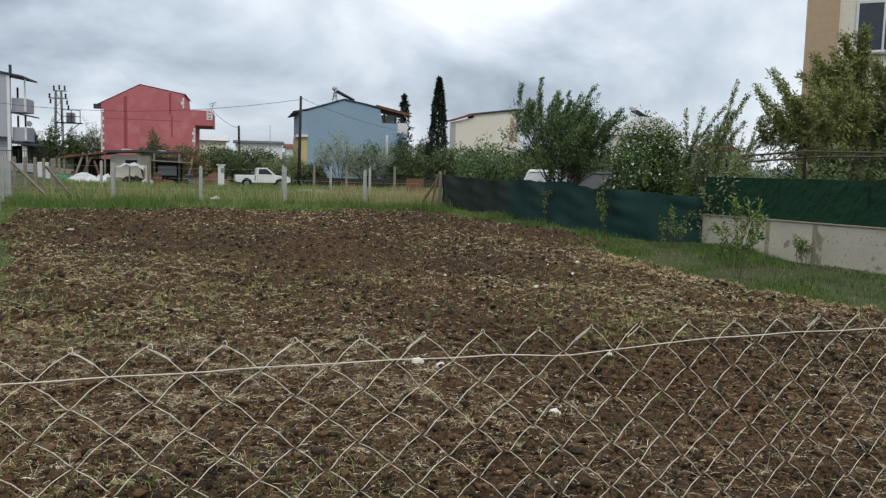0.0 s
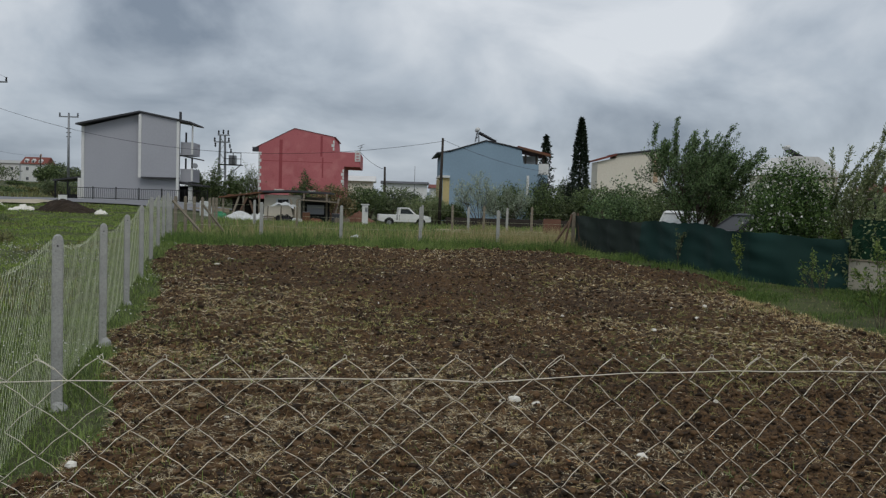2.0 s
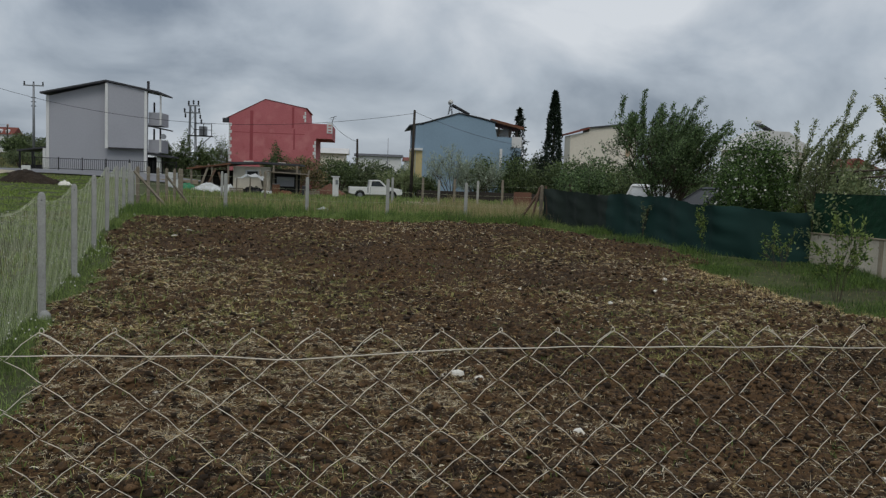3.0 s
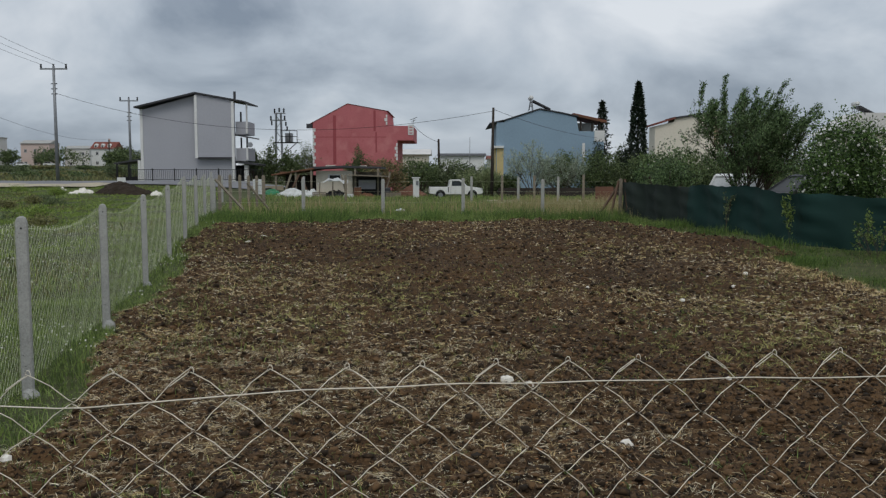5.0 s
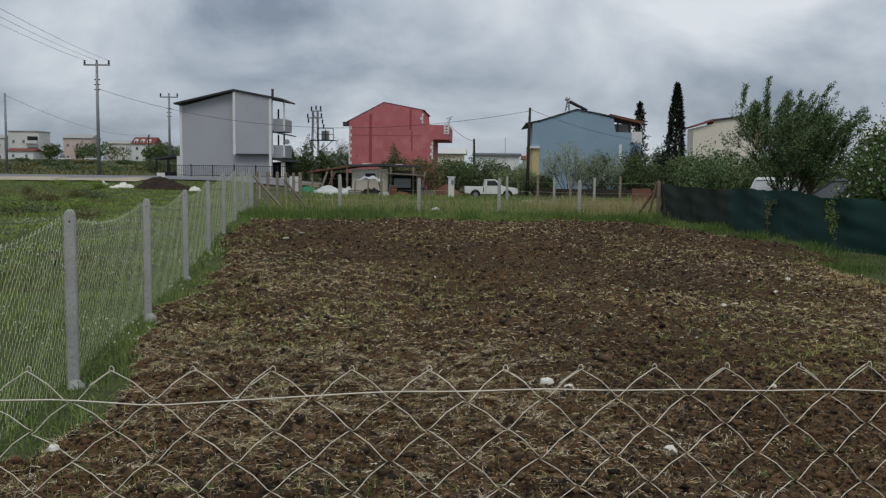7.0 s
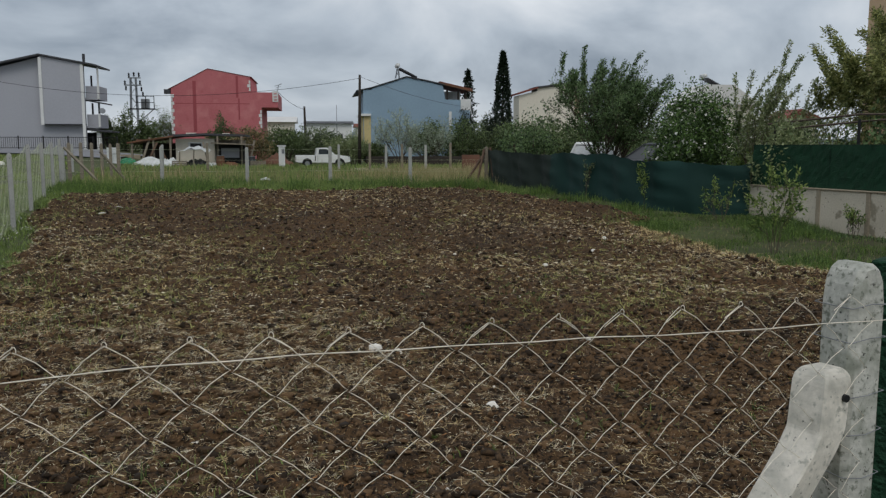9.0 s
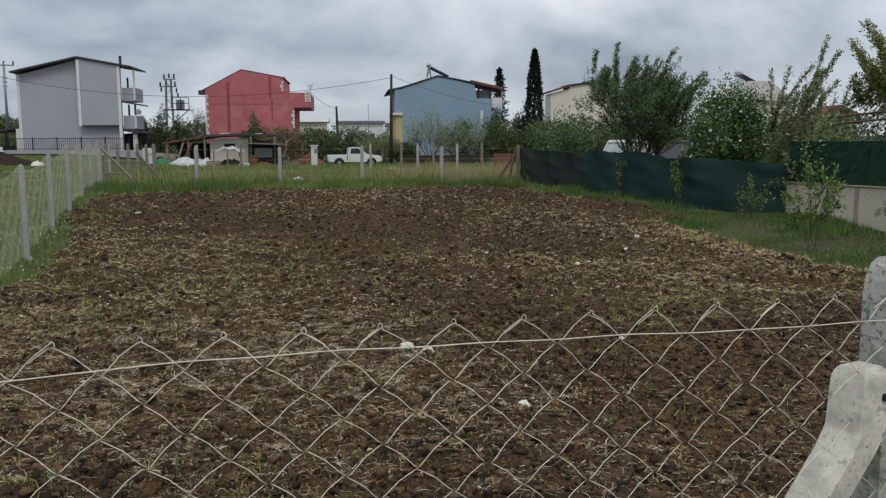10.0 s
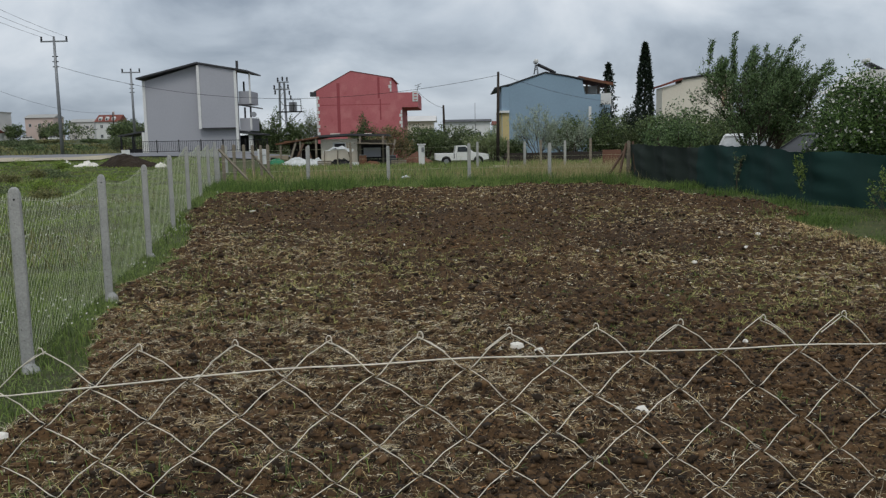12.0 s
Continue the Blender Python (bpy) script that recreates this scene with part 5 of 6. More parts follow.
x1, y1 = scatter(4, 12, 8.0, 18.5, 1500, patchy)
blades("verge_grass", x1, y1, ground_z, 0.03, 0.14, 0.011, M_RANK, 0.7, "rank green grass beside the wall and net", 0.6)
x1, y1 = scatter(3.5, 9, 18.5, 29.0, 480, patchy)
blades("verge_grass", x1, y1, ground_z, 0.05, 0.22, 0.014, M_RANK, 0.6, "rank green grass beside the wall and net", 0.6)
x1, y1 = scatter(4.8, 9.0, 9.0, 17.0, 1100, lambda x, y: np.abs(field_in(x, y) - 0.25) < 0.3 + 0.3 * rough(x, y, 1.7, 33))
blades("mown_straw", x1, y1, soil_z, 0.02, 0.10, 0.012, M_STRAW, 1.6, "pale cut grass along the edge of the soil")
x1, y1 = scatter(3.5, 14, 8.0, 27.0, 45, verge_right)
blades("dead_grass", x1, y1, ground_z, 0.03, 0.13, 0.008, M_DRYGRASS, 0.9, "withered grass mixed into the green verge")


def wall_foot(x, y):
    d = ((x - NET1[0]) * wall_vec.y - (y - NET1[1]) * wall_vec.x) / wall_len
    return (d > 0.03) & (d < 0.75 + 0.35 * rough(x, y, 1.8, 53)) & (y < NET1[1] + 0.1)


x1, y1 = scatter(7.5, 12.6, 8.0, 18.4, 300, wall_foot)
blades("wall_weeds", x1, y1, ground_z, 0.03, 0.13, 0.024, L_MID, 0.7, "broad-leaved weeds at the foot of the wall", 0.7)


def ragged_edge(x, y):
    d = field_in(x, y)
    return np.exp(-np.clip(d, 0, 9) / np.where(x < 0, 1.0, 0.7)) * (d > 0) * np.clip(0.25 + 0.8 * rough(x, y, 1.9, 54), 0, 1) * (d < 2.2)


x1, y1 = scatter(-8.0, 9.0, 3.0, 27.0, 620, ragged_edge)
blades("edge_grass", x1, y1, soil_z, 0.02, 0.11, 0.009, M_VERGE, 1.0, "green grass creeping onto the edge of the soil", 0.5)
M_RUSTY = mat("rusty_dead_leaves", (0.34, 0.165, 0.065), (0.13, 0.06, 0.025), 0.85, 0.5, 30.0, 0, rnd=0.9)
x1, y1 = scatter(-5.5, 6.5, 3.0, 16.0, 380, lambda x, y: in_field(x, y) * np.clip(1.6 * np.exp(-((x + 3.0) ** 2 / 0.5 + (y - 8.6) ** 2 / 2.2)) + 0.25 * rough(x, y, 1.2, 57) - 0.08, 0, 1))
lay_straw(x1, y1, "dead_leaves", 0.015, 0.05, 0.009, M_RUSTY, 0.014, "rust-brown dead leaves lying on the tilled soil")
# tufts of uprooted dry grass, each a spray of stalks from one root
def tufts(x, y, name, nblade, l0, l1, w, material, label, up=0.55):
    n = len(x)
    cx, cy = np.repeat(x, nblade) + RS.normal(0, 0.008, n * nblade), np.repeat(y, nblade) + RS.normal(0, 0.008, n * nblade)
    size = np.repeat(RS.uniform(0.55, 1.3, n), nblade)
    m = len(cx)
    a, ln = RS.uniform(0, 2 * np.pi, m), RS.uniform(l0, l1, m) * size
    el = np.abs(RS.normal(0, up, m)).clip(0, 1.3)
    p0 = np.stack([cx, cy, soil_z(cx, cy) + 0.006], -1)
    d = np.stack([np.cos(a) * np.cos(el), np.sin(a) * np.cos(el), np.sin(el)], -1)
    p1 = p0 + d * (ln * 0.55)[:, None]
    d2 = d + np.stack([RS.normal(0, 0.35, m), RS.normal(0, 0.35, m), -0.55 * np.ones(m)], -1)
    pts = np.stack([p0, p1, p1 + d2 * (ln * 0.5)[:, None]], 1)
    side = np.stack([-np.sin(a), np.cos(a), RS.normal(0, 0.4, m)], -1)
    return tagged(strips(name, pts, side, w * RS.uniform(0.6, 1.4, m), material, 0.4), label, "grass", kind="stuff")


def green_patch(x, y):
    return in_field(x, y) * np.clip(0.1 + 0.3 * np.exp(-((y - 9) / 3.0) ** 2) + 0.6 * np.exp(-((x - 4.2) ** 2 + (y - 12.0) ** 2) / 7) + 0.5 * np.exp(-((x + 2.8) ** 2 + (y - 10.5) ** 2) / 5) + 0.7 * rough(x, y, 0.9, 55) + 0.3 * rough(x, y, 3.0, 56), 0, 1)


x1, y1 = scatter(-4.2, 6.5, 2.8, 9.5, 45, green_patch)
tufts(x1, y1, "grass_tufts", 12, 0.03, 0.085, 0.0026, M_OLIVESTRAW, "tufts of half-dead greenish grass on the tilled soil", 0.7)
x1, y1 = scatter(-6.0, 8.4, 8.0, 21.0, 48, green_patch)
tufts(x1, y1, "grass_tufts", 10, 0.03, 0.10, 0.0052, M_OLIVESTRAW, "tufts of half-dead greenish grass on the tilled soil", 0.7)
x1, y1 = scatter(-4.2, 6.5, 2.8, 8.5, 44, lambda x, y: straw_mask(x, y) ** 1.6)
tufts(x1, y1, "grass_tufts", 13, 0.03, 0.10, 0.0025, M_STRAW, "uprooted tufts of dry grass on the tilled soil")
x1, y1 = scatter(-4.2, 6.5, 2.8, 8.5, 28, lambda x, y: straw_mask(x, y) ** 2)
tufts(x1, y1, "grass_tufts", 14, 0.03, 0.10, 0.0022, M_FIBRE, "bleached tufts of dead grass on the tilled soil")
x1, y1 = scatter(-6.0, 8.4, 8.5, 15.0, 16, straw_mask)
tufts(x1, y1, "grass_tufts", 12, 0.04, 0.10, 0.0045, M_STRAW, "uprooted tufts of dry grass on the tilled soil")
x1, y1 = scatter(-7.6, 7.6, 15.0, 26.0, 8, straw_mask)
tufts(x1, y1, "grass_tufts", 9, 0.04, 0.11, 0.0075, M_STRAW, "uprooted tufts of dry grass on the tilled soil")
x1, y1 = scatter(-5.0, 7.5, 2.8, 16.0, 4.0, lambda x, y: in_field(x, y) & (rough(x, y, 1.3, 31) > 0.1))
tufts(x1, y1, "green_tufts", 16, 0.03, 0.08, 0.0055, M_GRASS, "small green grass tufts regrowing on the soil", 0.8)
# seedlings and dead grass fuzz over the soil
x1, y1 = scatter(-5.5, 7.5, 3.2, 14.0, 130, lambda x, y: straw_mask(x, y) * 0.9)
blades("dead_grass", x1, y1, soil_z, 0.015, 0.06, 0.004, M_DRYGRASS, 1.4, "low dead grass fuzz over the tilled soil")
x1, y1 = scatter(-5.5, 7.5, 3.2, 18.0, 330, lambda x, y: in_field(x, y) & (rough(x, y, 1.1, 26) + 0.5 * rough(x, y, 5, 27) > 0.25))
blades("seedlings", x1, y1, soil_z, 0.012, 0.05, 0.0055, M_VERGE, 1.0, "sparse green seedlings on the tilled soil")
# weeds sprouting on the soil
x1, y1 = scatter(-5, 7.5, 3.2, 24, 90, lambda x, y: in_field(x, y) & (rough(x, y, 1.9, 24) > 0.72))
blades("field_weeds", x1, y1, soil_z, 0.03, 0.10, 0.008, M_GRASS, 0.8, "small green weeds sprouting on the soil")


# ---- trees and bushes ----
def leaf_cloud(anchors, n, length, width, spread, rs, droop=0.3, along=None):
    """Pointed leaves (diamonds folded along the rib) round anchor points."""
    i = rs.randint(0, len(anchors), n)
    c = anchors[i] + rs.normal(0, spread, (n, 3))
    d = rs.normal(0, 1, (n, 3))
    if along is not None:
        d = d * 0.7 + along[i]
    d[:, 2] -= droop
    d /= np.linalg.norm(d, axis=1, keepdims=True)
    s = np.cross(d, rs.normal(0, 1, (n, 3)))
    s /= np.linalg.norm(s, axis=1, keepdims=True) + 1e-9
    ln = (length * rs.uniform(0.6, 1.35, n))[:, None]
    wd = (width * rs.uniform(0.6, 1.3, n))[:, None]
    return np.stack([c, c + d * ln * 0.45 + s * wd / 2, c + d * ln, c + d * ln * 0.45 - s * wd / 2], 1).reshape(-1, 3)


def grown(rs, base, d, length, r, level, levels, kids, tropism, spreadang, g, tips):
    p, pts, rad = Vector(base), [Vector(base)], [r]
    d = Vector(d).normalized()
    seg = 5
    for k in range(seg):
        d = (d + Vector(rs.normal(0, 0.13, 3)) + Vector((0, 0, tropism * 0.12))).normalized()
        p = p + d * (length / seg)
        pts.append(p.copy())
        rad.append(max(r * (1 - 0.75 * (k + 1) / seg), 0.004))
    g.tube(pts, rad, 6 if level == 0 else (5 if level == 1 else 3), cap=False)
    if level >= levels:
        for a, b in zip(pts[1:], pts[2:]):
            tips.append((a, (b - a).normalized()))
            tips.append(((a + b) / 2, (b - a).normalized()))
        tips.append((pts[-1], d))
        return
    if level == levels - 1:
        tips.append((pts[-1], d))
    for k in range(kids[level]):
        t = 0.3 + 0.7 * (k + rs.rand()) / kids[level]
        j = min(int(t * seg), seg - 1)
        q = pts[j].lerp(pts[j + 1], t * seg - j)
        side = d.cross(Vector(rs.normal(0, 1, 3))).normalized()
        ang = spreadang * rs.uniform(0.6, 1.25)
        nd = d * math.cos(ang) + side * math.sin(ang)
        grown(rs, q, nd, length * rs.uniform(0.42, 0.68), max(r * 0.45, 0.005), level + 1, levels, kids, tropism, spreadang, g, tips)


def tree(name, label, x, y, h, leaf, nleaf, lsize=(0.07, 0.022), stems=3, spread=0.5, levels=3, kids=(5, 4, 4), tropism=0.7, ang=0.7, trunk_r=0.07, seed=1, leafspread=0.05, blossom=0, droop=0.2, category="tree", bark=None, base_h=0.0, width=0.0, whips=0, whip_len=0.8, lean=(0.0, 0.0)):
    """A branching tree; whips are long leafy shoots that rise out of the crown and lean with the wind."""
    rs = np.random.RandomState(seed)
    z = float(ground_z(np.array(x), np.array(y)))
    th = thing(name, label, category, x, y, z)
    g, tips = Geo(), []
    if base_h:
        g.tube([(0, 0, -0.2), (0.02, 0, base_h * 0.5), (0, 0.02, base_h + 0.08)], [trunk_r * 1.5, trunk_r * 1.2, trunk_r], 8)
    for k in range(stems):
        a = 2 * math.pi * (k + rs.rand() * 0.6) / stems
        dd = Vector((math.cos(a) * spread, math.sin(a) * spread, 1))
        grown(rs, (0.04 * math.cos(a), 0.04 * math.sin(a), base_h - (0.1 if not base_h else 0)), dd, h * 0.62 * rs.uniform(0.85, 1.1), trunk_r, 0, levels, kids, tropism, ang, g, tips)
    anchors = np.array([tuple(p) for p, _ in tips])
    along = np.array([tuple(d) for _, d in tips])
    kz = h / np.quantile(anchors[:, 2], 0.995)
    kx = (width / 2) / np.quantile(np.hypot(anchors[:, 0], anchors[:, 1]), 0.93) if width else kz
    g.v = [(a * kx, b * kx, c * kz) for a, b, c in g.v]
    anchors = anchors * np.array([kx, kx, kz])
    if whips:
        start = anchors[anchors[:, 2] > np.quantile(anchors[:, 2], 0.45)]
        more, aim = [], []
        for k in range(whips):
            p = Vector(start[rs.randint(len(start))])
            d = Vector((lean[0] + rs.normal(0, 0.28) + 0.35 * p.x / (width or 2), lean[1] + rs.normal(0, 0.28), 1)).normalized()
            ln, pts = whip_len * rs.uniform(0.5, 1.15), [p.copy()]
            for j in range(8):
                d = (d + Vector((lean[0] * 0.10, lean[1] * 0.10, 0)) + Vector(rs.normal(0, 0.05, 3))).normalized()
                p = p + d * (ln / 8)
                pts.append(p.copy())
                for r in range(3):
                    more.append(tuple(p - d * (ln / 24 * r)))
                    aim.append(tuple(d * 1.3))
            g.tube(pts, [0.012, 0.011, 0.010, 0.009, 0.008, 0.007, 0.006, 0.005, 0.004], 3, cap=False)
        anchors, along = np.concatenate([anchors] + [np.array(more)] * 4), np.concatenate([along] + [np.array(aim)] * 4)
    part("trunk", g, bark or M_BARK, th, smooth=True)
    part_ob = new("crown", quads("crown", leaf_cloud(anchors, nleaf, *lsize, leafspread, rs, droop, along), 4, leaf))
    part_ob.parent = th
    if blossom:
        ob = new("blossom", quads("blossom", leaf_cloud(anchors, blossom, 0.05, 0.05, leafspread * 1.4, rs, 0), 4, L_BLOSSOM))
        ob.parent = th
        ob["label"] = "white blossom"
    return th


def bush(name, label, x, y, w, d, h, leaf, nleaf, lsize=(0.16, 0.09), seed=1, blobs=9, category="bush", group="", blossom=0):
    """A dense far bush: uneven heaps of leaves over a few stems."""
    rs = np.random.RandomState(seed)
    z = float(ground_z(np.array(x), np.array(y)))
    th = thing(name, label, category, x, y, z, group=group)
    g = Geo()
    anchors = []
    for k in range(blobs):
        cx, cy = rs.uniform(-0.36, 0.36) * w, rs.uniform(-0.35, 0.35) * d
        cz = h * rs.uniform(0.25, 0.72) * (1 - 0.5 * abs(cx) / (0.5 * w))
        rr = np.array([w * rs.uniform(0.16, 0.3), d * rs.uniform(0.16, 0.3), h * rs.uniform(0.2, 0.34)])
        v = rs.normal(0, 1, (70, 3))
        v /= np.linalg.norm(v, axis=1, keepdims=True)
        anchors.append(np.array([cx, cy, cz]) + v * rr * rs.uniform(0.55, 1.08, (70, 1)))
        g.tube([(cx * 0.3, cy * 0.3, -0.1), (cx * 0.7, cy * 0.7, cz * 0.6), (cx, cy, cz)], [0.05, 0.035, 0.02], 4, cap=False)
    part("stem", g, M_BARK, th)
    a = np.concatenate(anchors)
    a[:, 2] = np.maximum(a[:, 2], 0.05)
    ob = new("foliage", quads("foliage", leaf_cloud(a, nleaf, *lsize, 0.09, rs, 0.1), 4, leaf))
    ob.parent = th
    if blossom:
        ob = new("blossom", quads("blossom", leaf_cloud(a, blossom, 0.072, 0.066, 0.14, rs, 0), 4, L_BLOSSOM))
        ob.parent = th
        ob["label"] = "white blossom"
    return th


# weed clumps in the meadow and scrub below the far houses
for k in range(17):
    rs = random.Random(300 + k)
    y = rs.uniform(22, 57)
    x = -rs.uniform(0.36, 0.56) * y - 3
    bush("weed_clump", "dark olive clump of weeds in the meadow", x, y, rs.uniform(0.7, 1.9), rs.uniform(0.6, 1.4), rs.uniform(0.3, 0.6), (M_WEEDY, L_OLIVE, M_MEADOW)[k % 3], 1500, (0.09, 0.03), 200 + k, 7, "weeds", "weed clumps in the meadow")
for k in range(26):
    rs = random.Random(400 + k)
    y = rs.uniform(100, 225)
    x = -rs.uniform(0.38, 0.62) * y
    bush("bush", "dark scrub below the far houses", x, y, rs.uniform(4, 10), rs.uniform(3, 6), rs.uniform(0.6, 1.3), (M_WEEDY, L_OLIVE, M_WEEDY, L_DARK)[k % 4], 1300, (0.42, 0.22), 260 + k, 8, group="scrub below the far houses")

# garden behind the net
tree("tree", "leafy grey-green fruit tree with several stems behind the net", 8.6, 24.2, 3.45, L_MID, 42000, (0.085, 0.030), 8, 0.62, 3, (7, 5, 4), 0.9, 0.65, 0.05, 3, 0.035, 120, base_h=0.35, width=3.5, whips=46, whip_len=1.05, lean=(0.24, 0.0))
bush("flowering_bush", "dense dark bush dotted with white blossom behind the net", 9.5, 20.2, 1.85, 1.7, 3.55, L_BUSH, 26000, (0.085, 0.042), 5, 26, blossom=1300)
tree("sapling", "tall upright pale shoots in blossom above the hedge screen", 11.2, 19.9, 2.75, L_PALE, 12500, (0.075, 0.030), 9, 0.45, 2, (4, 3), 0.7, 0.35, 0.025, 6, 0.03, 900, width=2.0, whips=24, whip_len=1.3, lean=(0.36, 0.0))
tree("tree", "broad leafy tree beside the apartment building", 15.0, 18.2, 4.8, L_SPRAY, 90000, (0.115, 0.034), 7, 0.75, 3, (7, 5, 4), -0.1, 0.75, 0.08, 12, 0.06, base_h=0.25, width=5.4, droop=0.7, whips=90, whip_len=1.2, lean=(-0.30, -0.1))
tree("tree", "leafy tree in front of the apartment building", 17.2, 16.6, 5.4, L_SPRAY, 42000, (0.12, 0.036), 6, 0.65, 3, (7, 5, 4), 0.1, 0.75, 0.08, 15, 0.07, base_h=0.6, width=5.2, droop=0.6, whips=50, whip_len=1.1, lean=(-0.2, 0.0))
for k, (x, y, w, h, lf) in enumerate(((7.4, 29.2, 2.2, 3.1, L_MID), (9.4, 31.0, 3.0, 3.0, L_DARK), (8.2, 31.5, 3.2, 3.0, L_DARK), (11.8, 28.6, 3.4, 3.0, L_DARK), (12.9, 23.2, 3.0, 2.4, L_DARK), (12.0, 29.5, 4.0, 3.0, L_DARK), (14.5, 25.5, 4.0, 2.6, L_DARK), (11.8, 20.9, 2.4, 1.9, L_FRESH), (13.4, 15.8, 2.2, 2.3, L_DARK), (15.8, 14.6, 2.4, 2.4, L_FRESH), (10.5, 17.9, 1.6, 2.5, L_PALE), (12.4, 17.2, 2.4, 3.3, L_MID), (14.2, 16.2, 2.6, 3.4, L_MID), (16.6, 15.0, 2.6, 2.8, L_DARK))):
    bush("bush", "dense garden bush behind the boundary screen", x, y, w, w * 0.8, h, lf, 4200, (0.11, 0.05), 30 + k, 9, group="garden bushes")
pergola = thing("pergola", "thin rusty iron pergola above the hedge screen", "pergola", 10.35, 18.0, 0.0, wall_ang + 8)
for x in (0.0, 2.0, 4.0):
    part("post", Geo().tube([(x, 0, 0), (x, 0, 2.35)], 0.03, 6), M_BLACK, pergola)
part("beam", Geo().tube([(-0.2, 0, 2.3), (2, 0, 2.45), (4.3, 0, 2.4)], 0.025, 5), M_BARK, pergola)
part("beam", Geo().tube([(-0.2, 0.6, 2.2), (2, 0.7, 2.35), (4.3, 0.6, 2.35)], 0.025, 5), M_BARK, pergola)

# saplings and weeds on the verge
tree("sapling", "thin leafy sapling in front of the garden wall", 7.55, 13.0, 1.55, L_FRESH, 900, (0.075, 0.035), 5, 0.42, 2, (4, 3), 0.8, 0.5, 0.012, 21, 0.025, width=0.75)
tree("sapling", "small leafy sapling beside the shade net", 8.85, 17.5, 0.95, L_FRESH, 330, (0.075, 0.035), 4, 0.5, 2, (4, 3), 0.6, 0.55, 0.01, 22, 0.025, width=0.8)
tree("climbing_plant", "thin climber with fresh leaves on the shade net", 7.82, 19.3, 1.25, L_FRESH, 230, (0.08, 0.045), 2, 0.08, 2, (4, 2), 1.0, 0.3, 0.01, 23, 0.025, width=0.3)
tree("climbing_plant", "thin climber with fresh leaves on the shade net", 7.25, 22.0, 1.0, L_OLIVE, 120, (0.08, 0.04), 2, 0.08, 2, (4, 2), 1.0, 0.3, 0.01, 24, 0.025, width=0.3)
tree("sapling", "low leafy weed at the foot of the garden wall", 10.35, 15.0, 0.6, L_FRESH, 300, (0.06, 0.03), 4, 0.5, 2, (3, 3), 0.6, 0.55, 0.01, 25, 0.025, width=0.5)


def conifer(name, label, x, y, h, w, leaf, n, seed, ragged=0.0):
    rs = np.random.RandomState(seed)
    z = float(ground_z(np.array(x), np.array(y)))
    th = thing(name, label, "tree", x, y, z)
    part("trunk", Geo().tube([(0, 0, -0.2), (0, 0, h * 0.5), (0.03, 0, h * 0.96)], [0.14, 0.09, 0.02], 6), M_BARK, th)
    t = rs.rand(n) ** 0.8
    a = rs.uniform(0, 2 * np.pi, n)
    prof = np.interp(t, [0, 0.06, 0.3, 0.6, 0.85, 1], [0.5, 0.8, 1.0, 0.82, 0.45, 0.03])
    prof = prof * (1 + 0.13 * np.sin(a * 3 + t * 25) + 0.1 * np.sin(a * 7 - t * 41))
    if ragged:
        prof = prof * (1 - ragged * (0.5 + 0.5 * np.sin(t * 48 + 2 * np.sin(a))))
    r = w / 2 * prof * rs.uniform(0.72, 1.0, n)
    pts = np.stack([np.cos(a) * r, np.sin(a) * r, 0.3 + t * (h - 0.3)], -1)
    along = np.stack([np.cos(a) * 0.5, np.sin(a) * 0.5, np.full(n, 1.1 if not ragged else 0.2)], -1)
    ob = new("foliage", quads("foliage", leaf_cloud(pts, n, 0.34, 0.13, 0.02, rs, 0, along), 4, leaf))
    ob.parent = th


conifer("cypress_tree", "tall narrow dark cypress beside the blue house", 19.0, 86.0, 10.9, 1.75, L_CYPRESS, 6000, 1)
conifer("conifer_tree", "ragged dark conifer beside the blue house", 15.6, 87.5, 9.2, 2.2, L_CYPRESS, 2400, 2, 0.75)

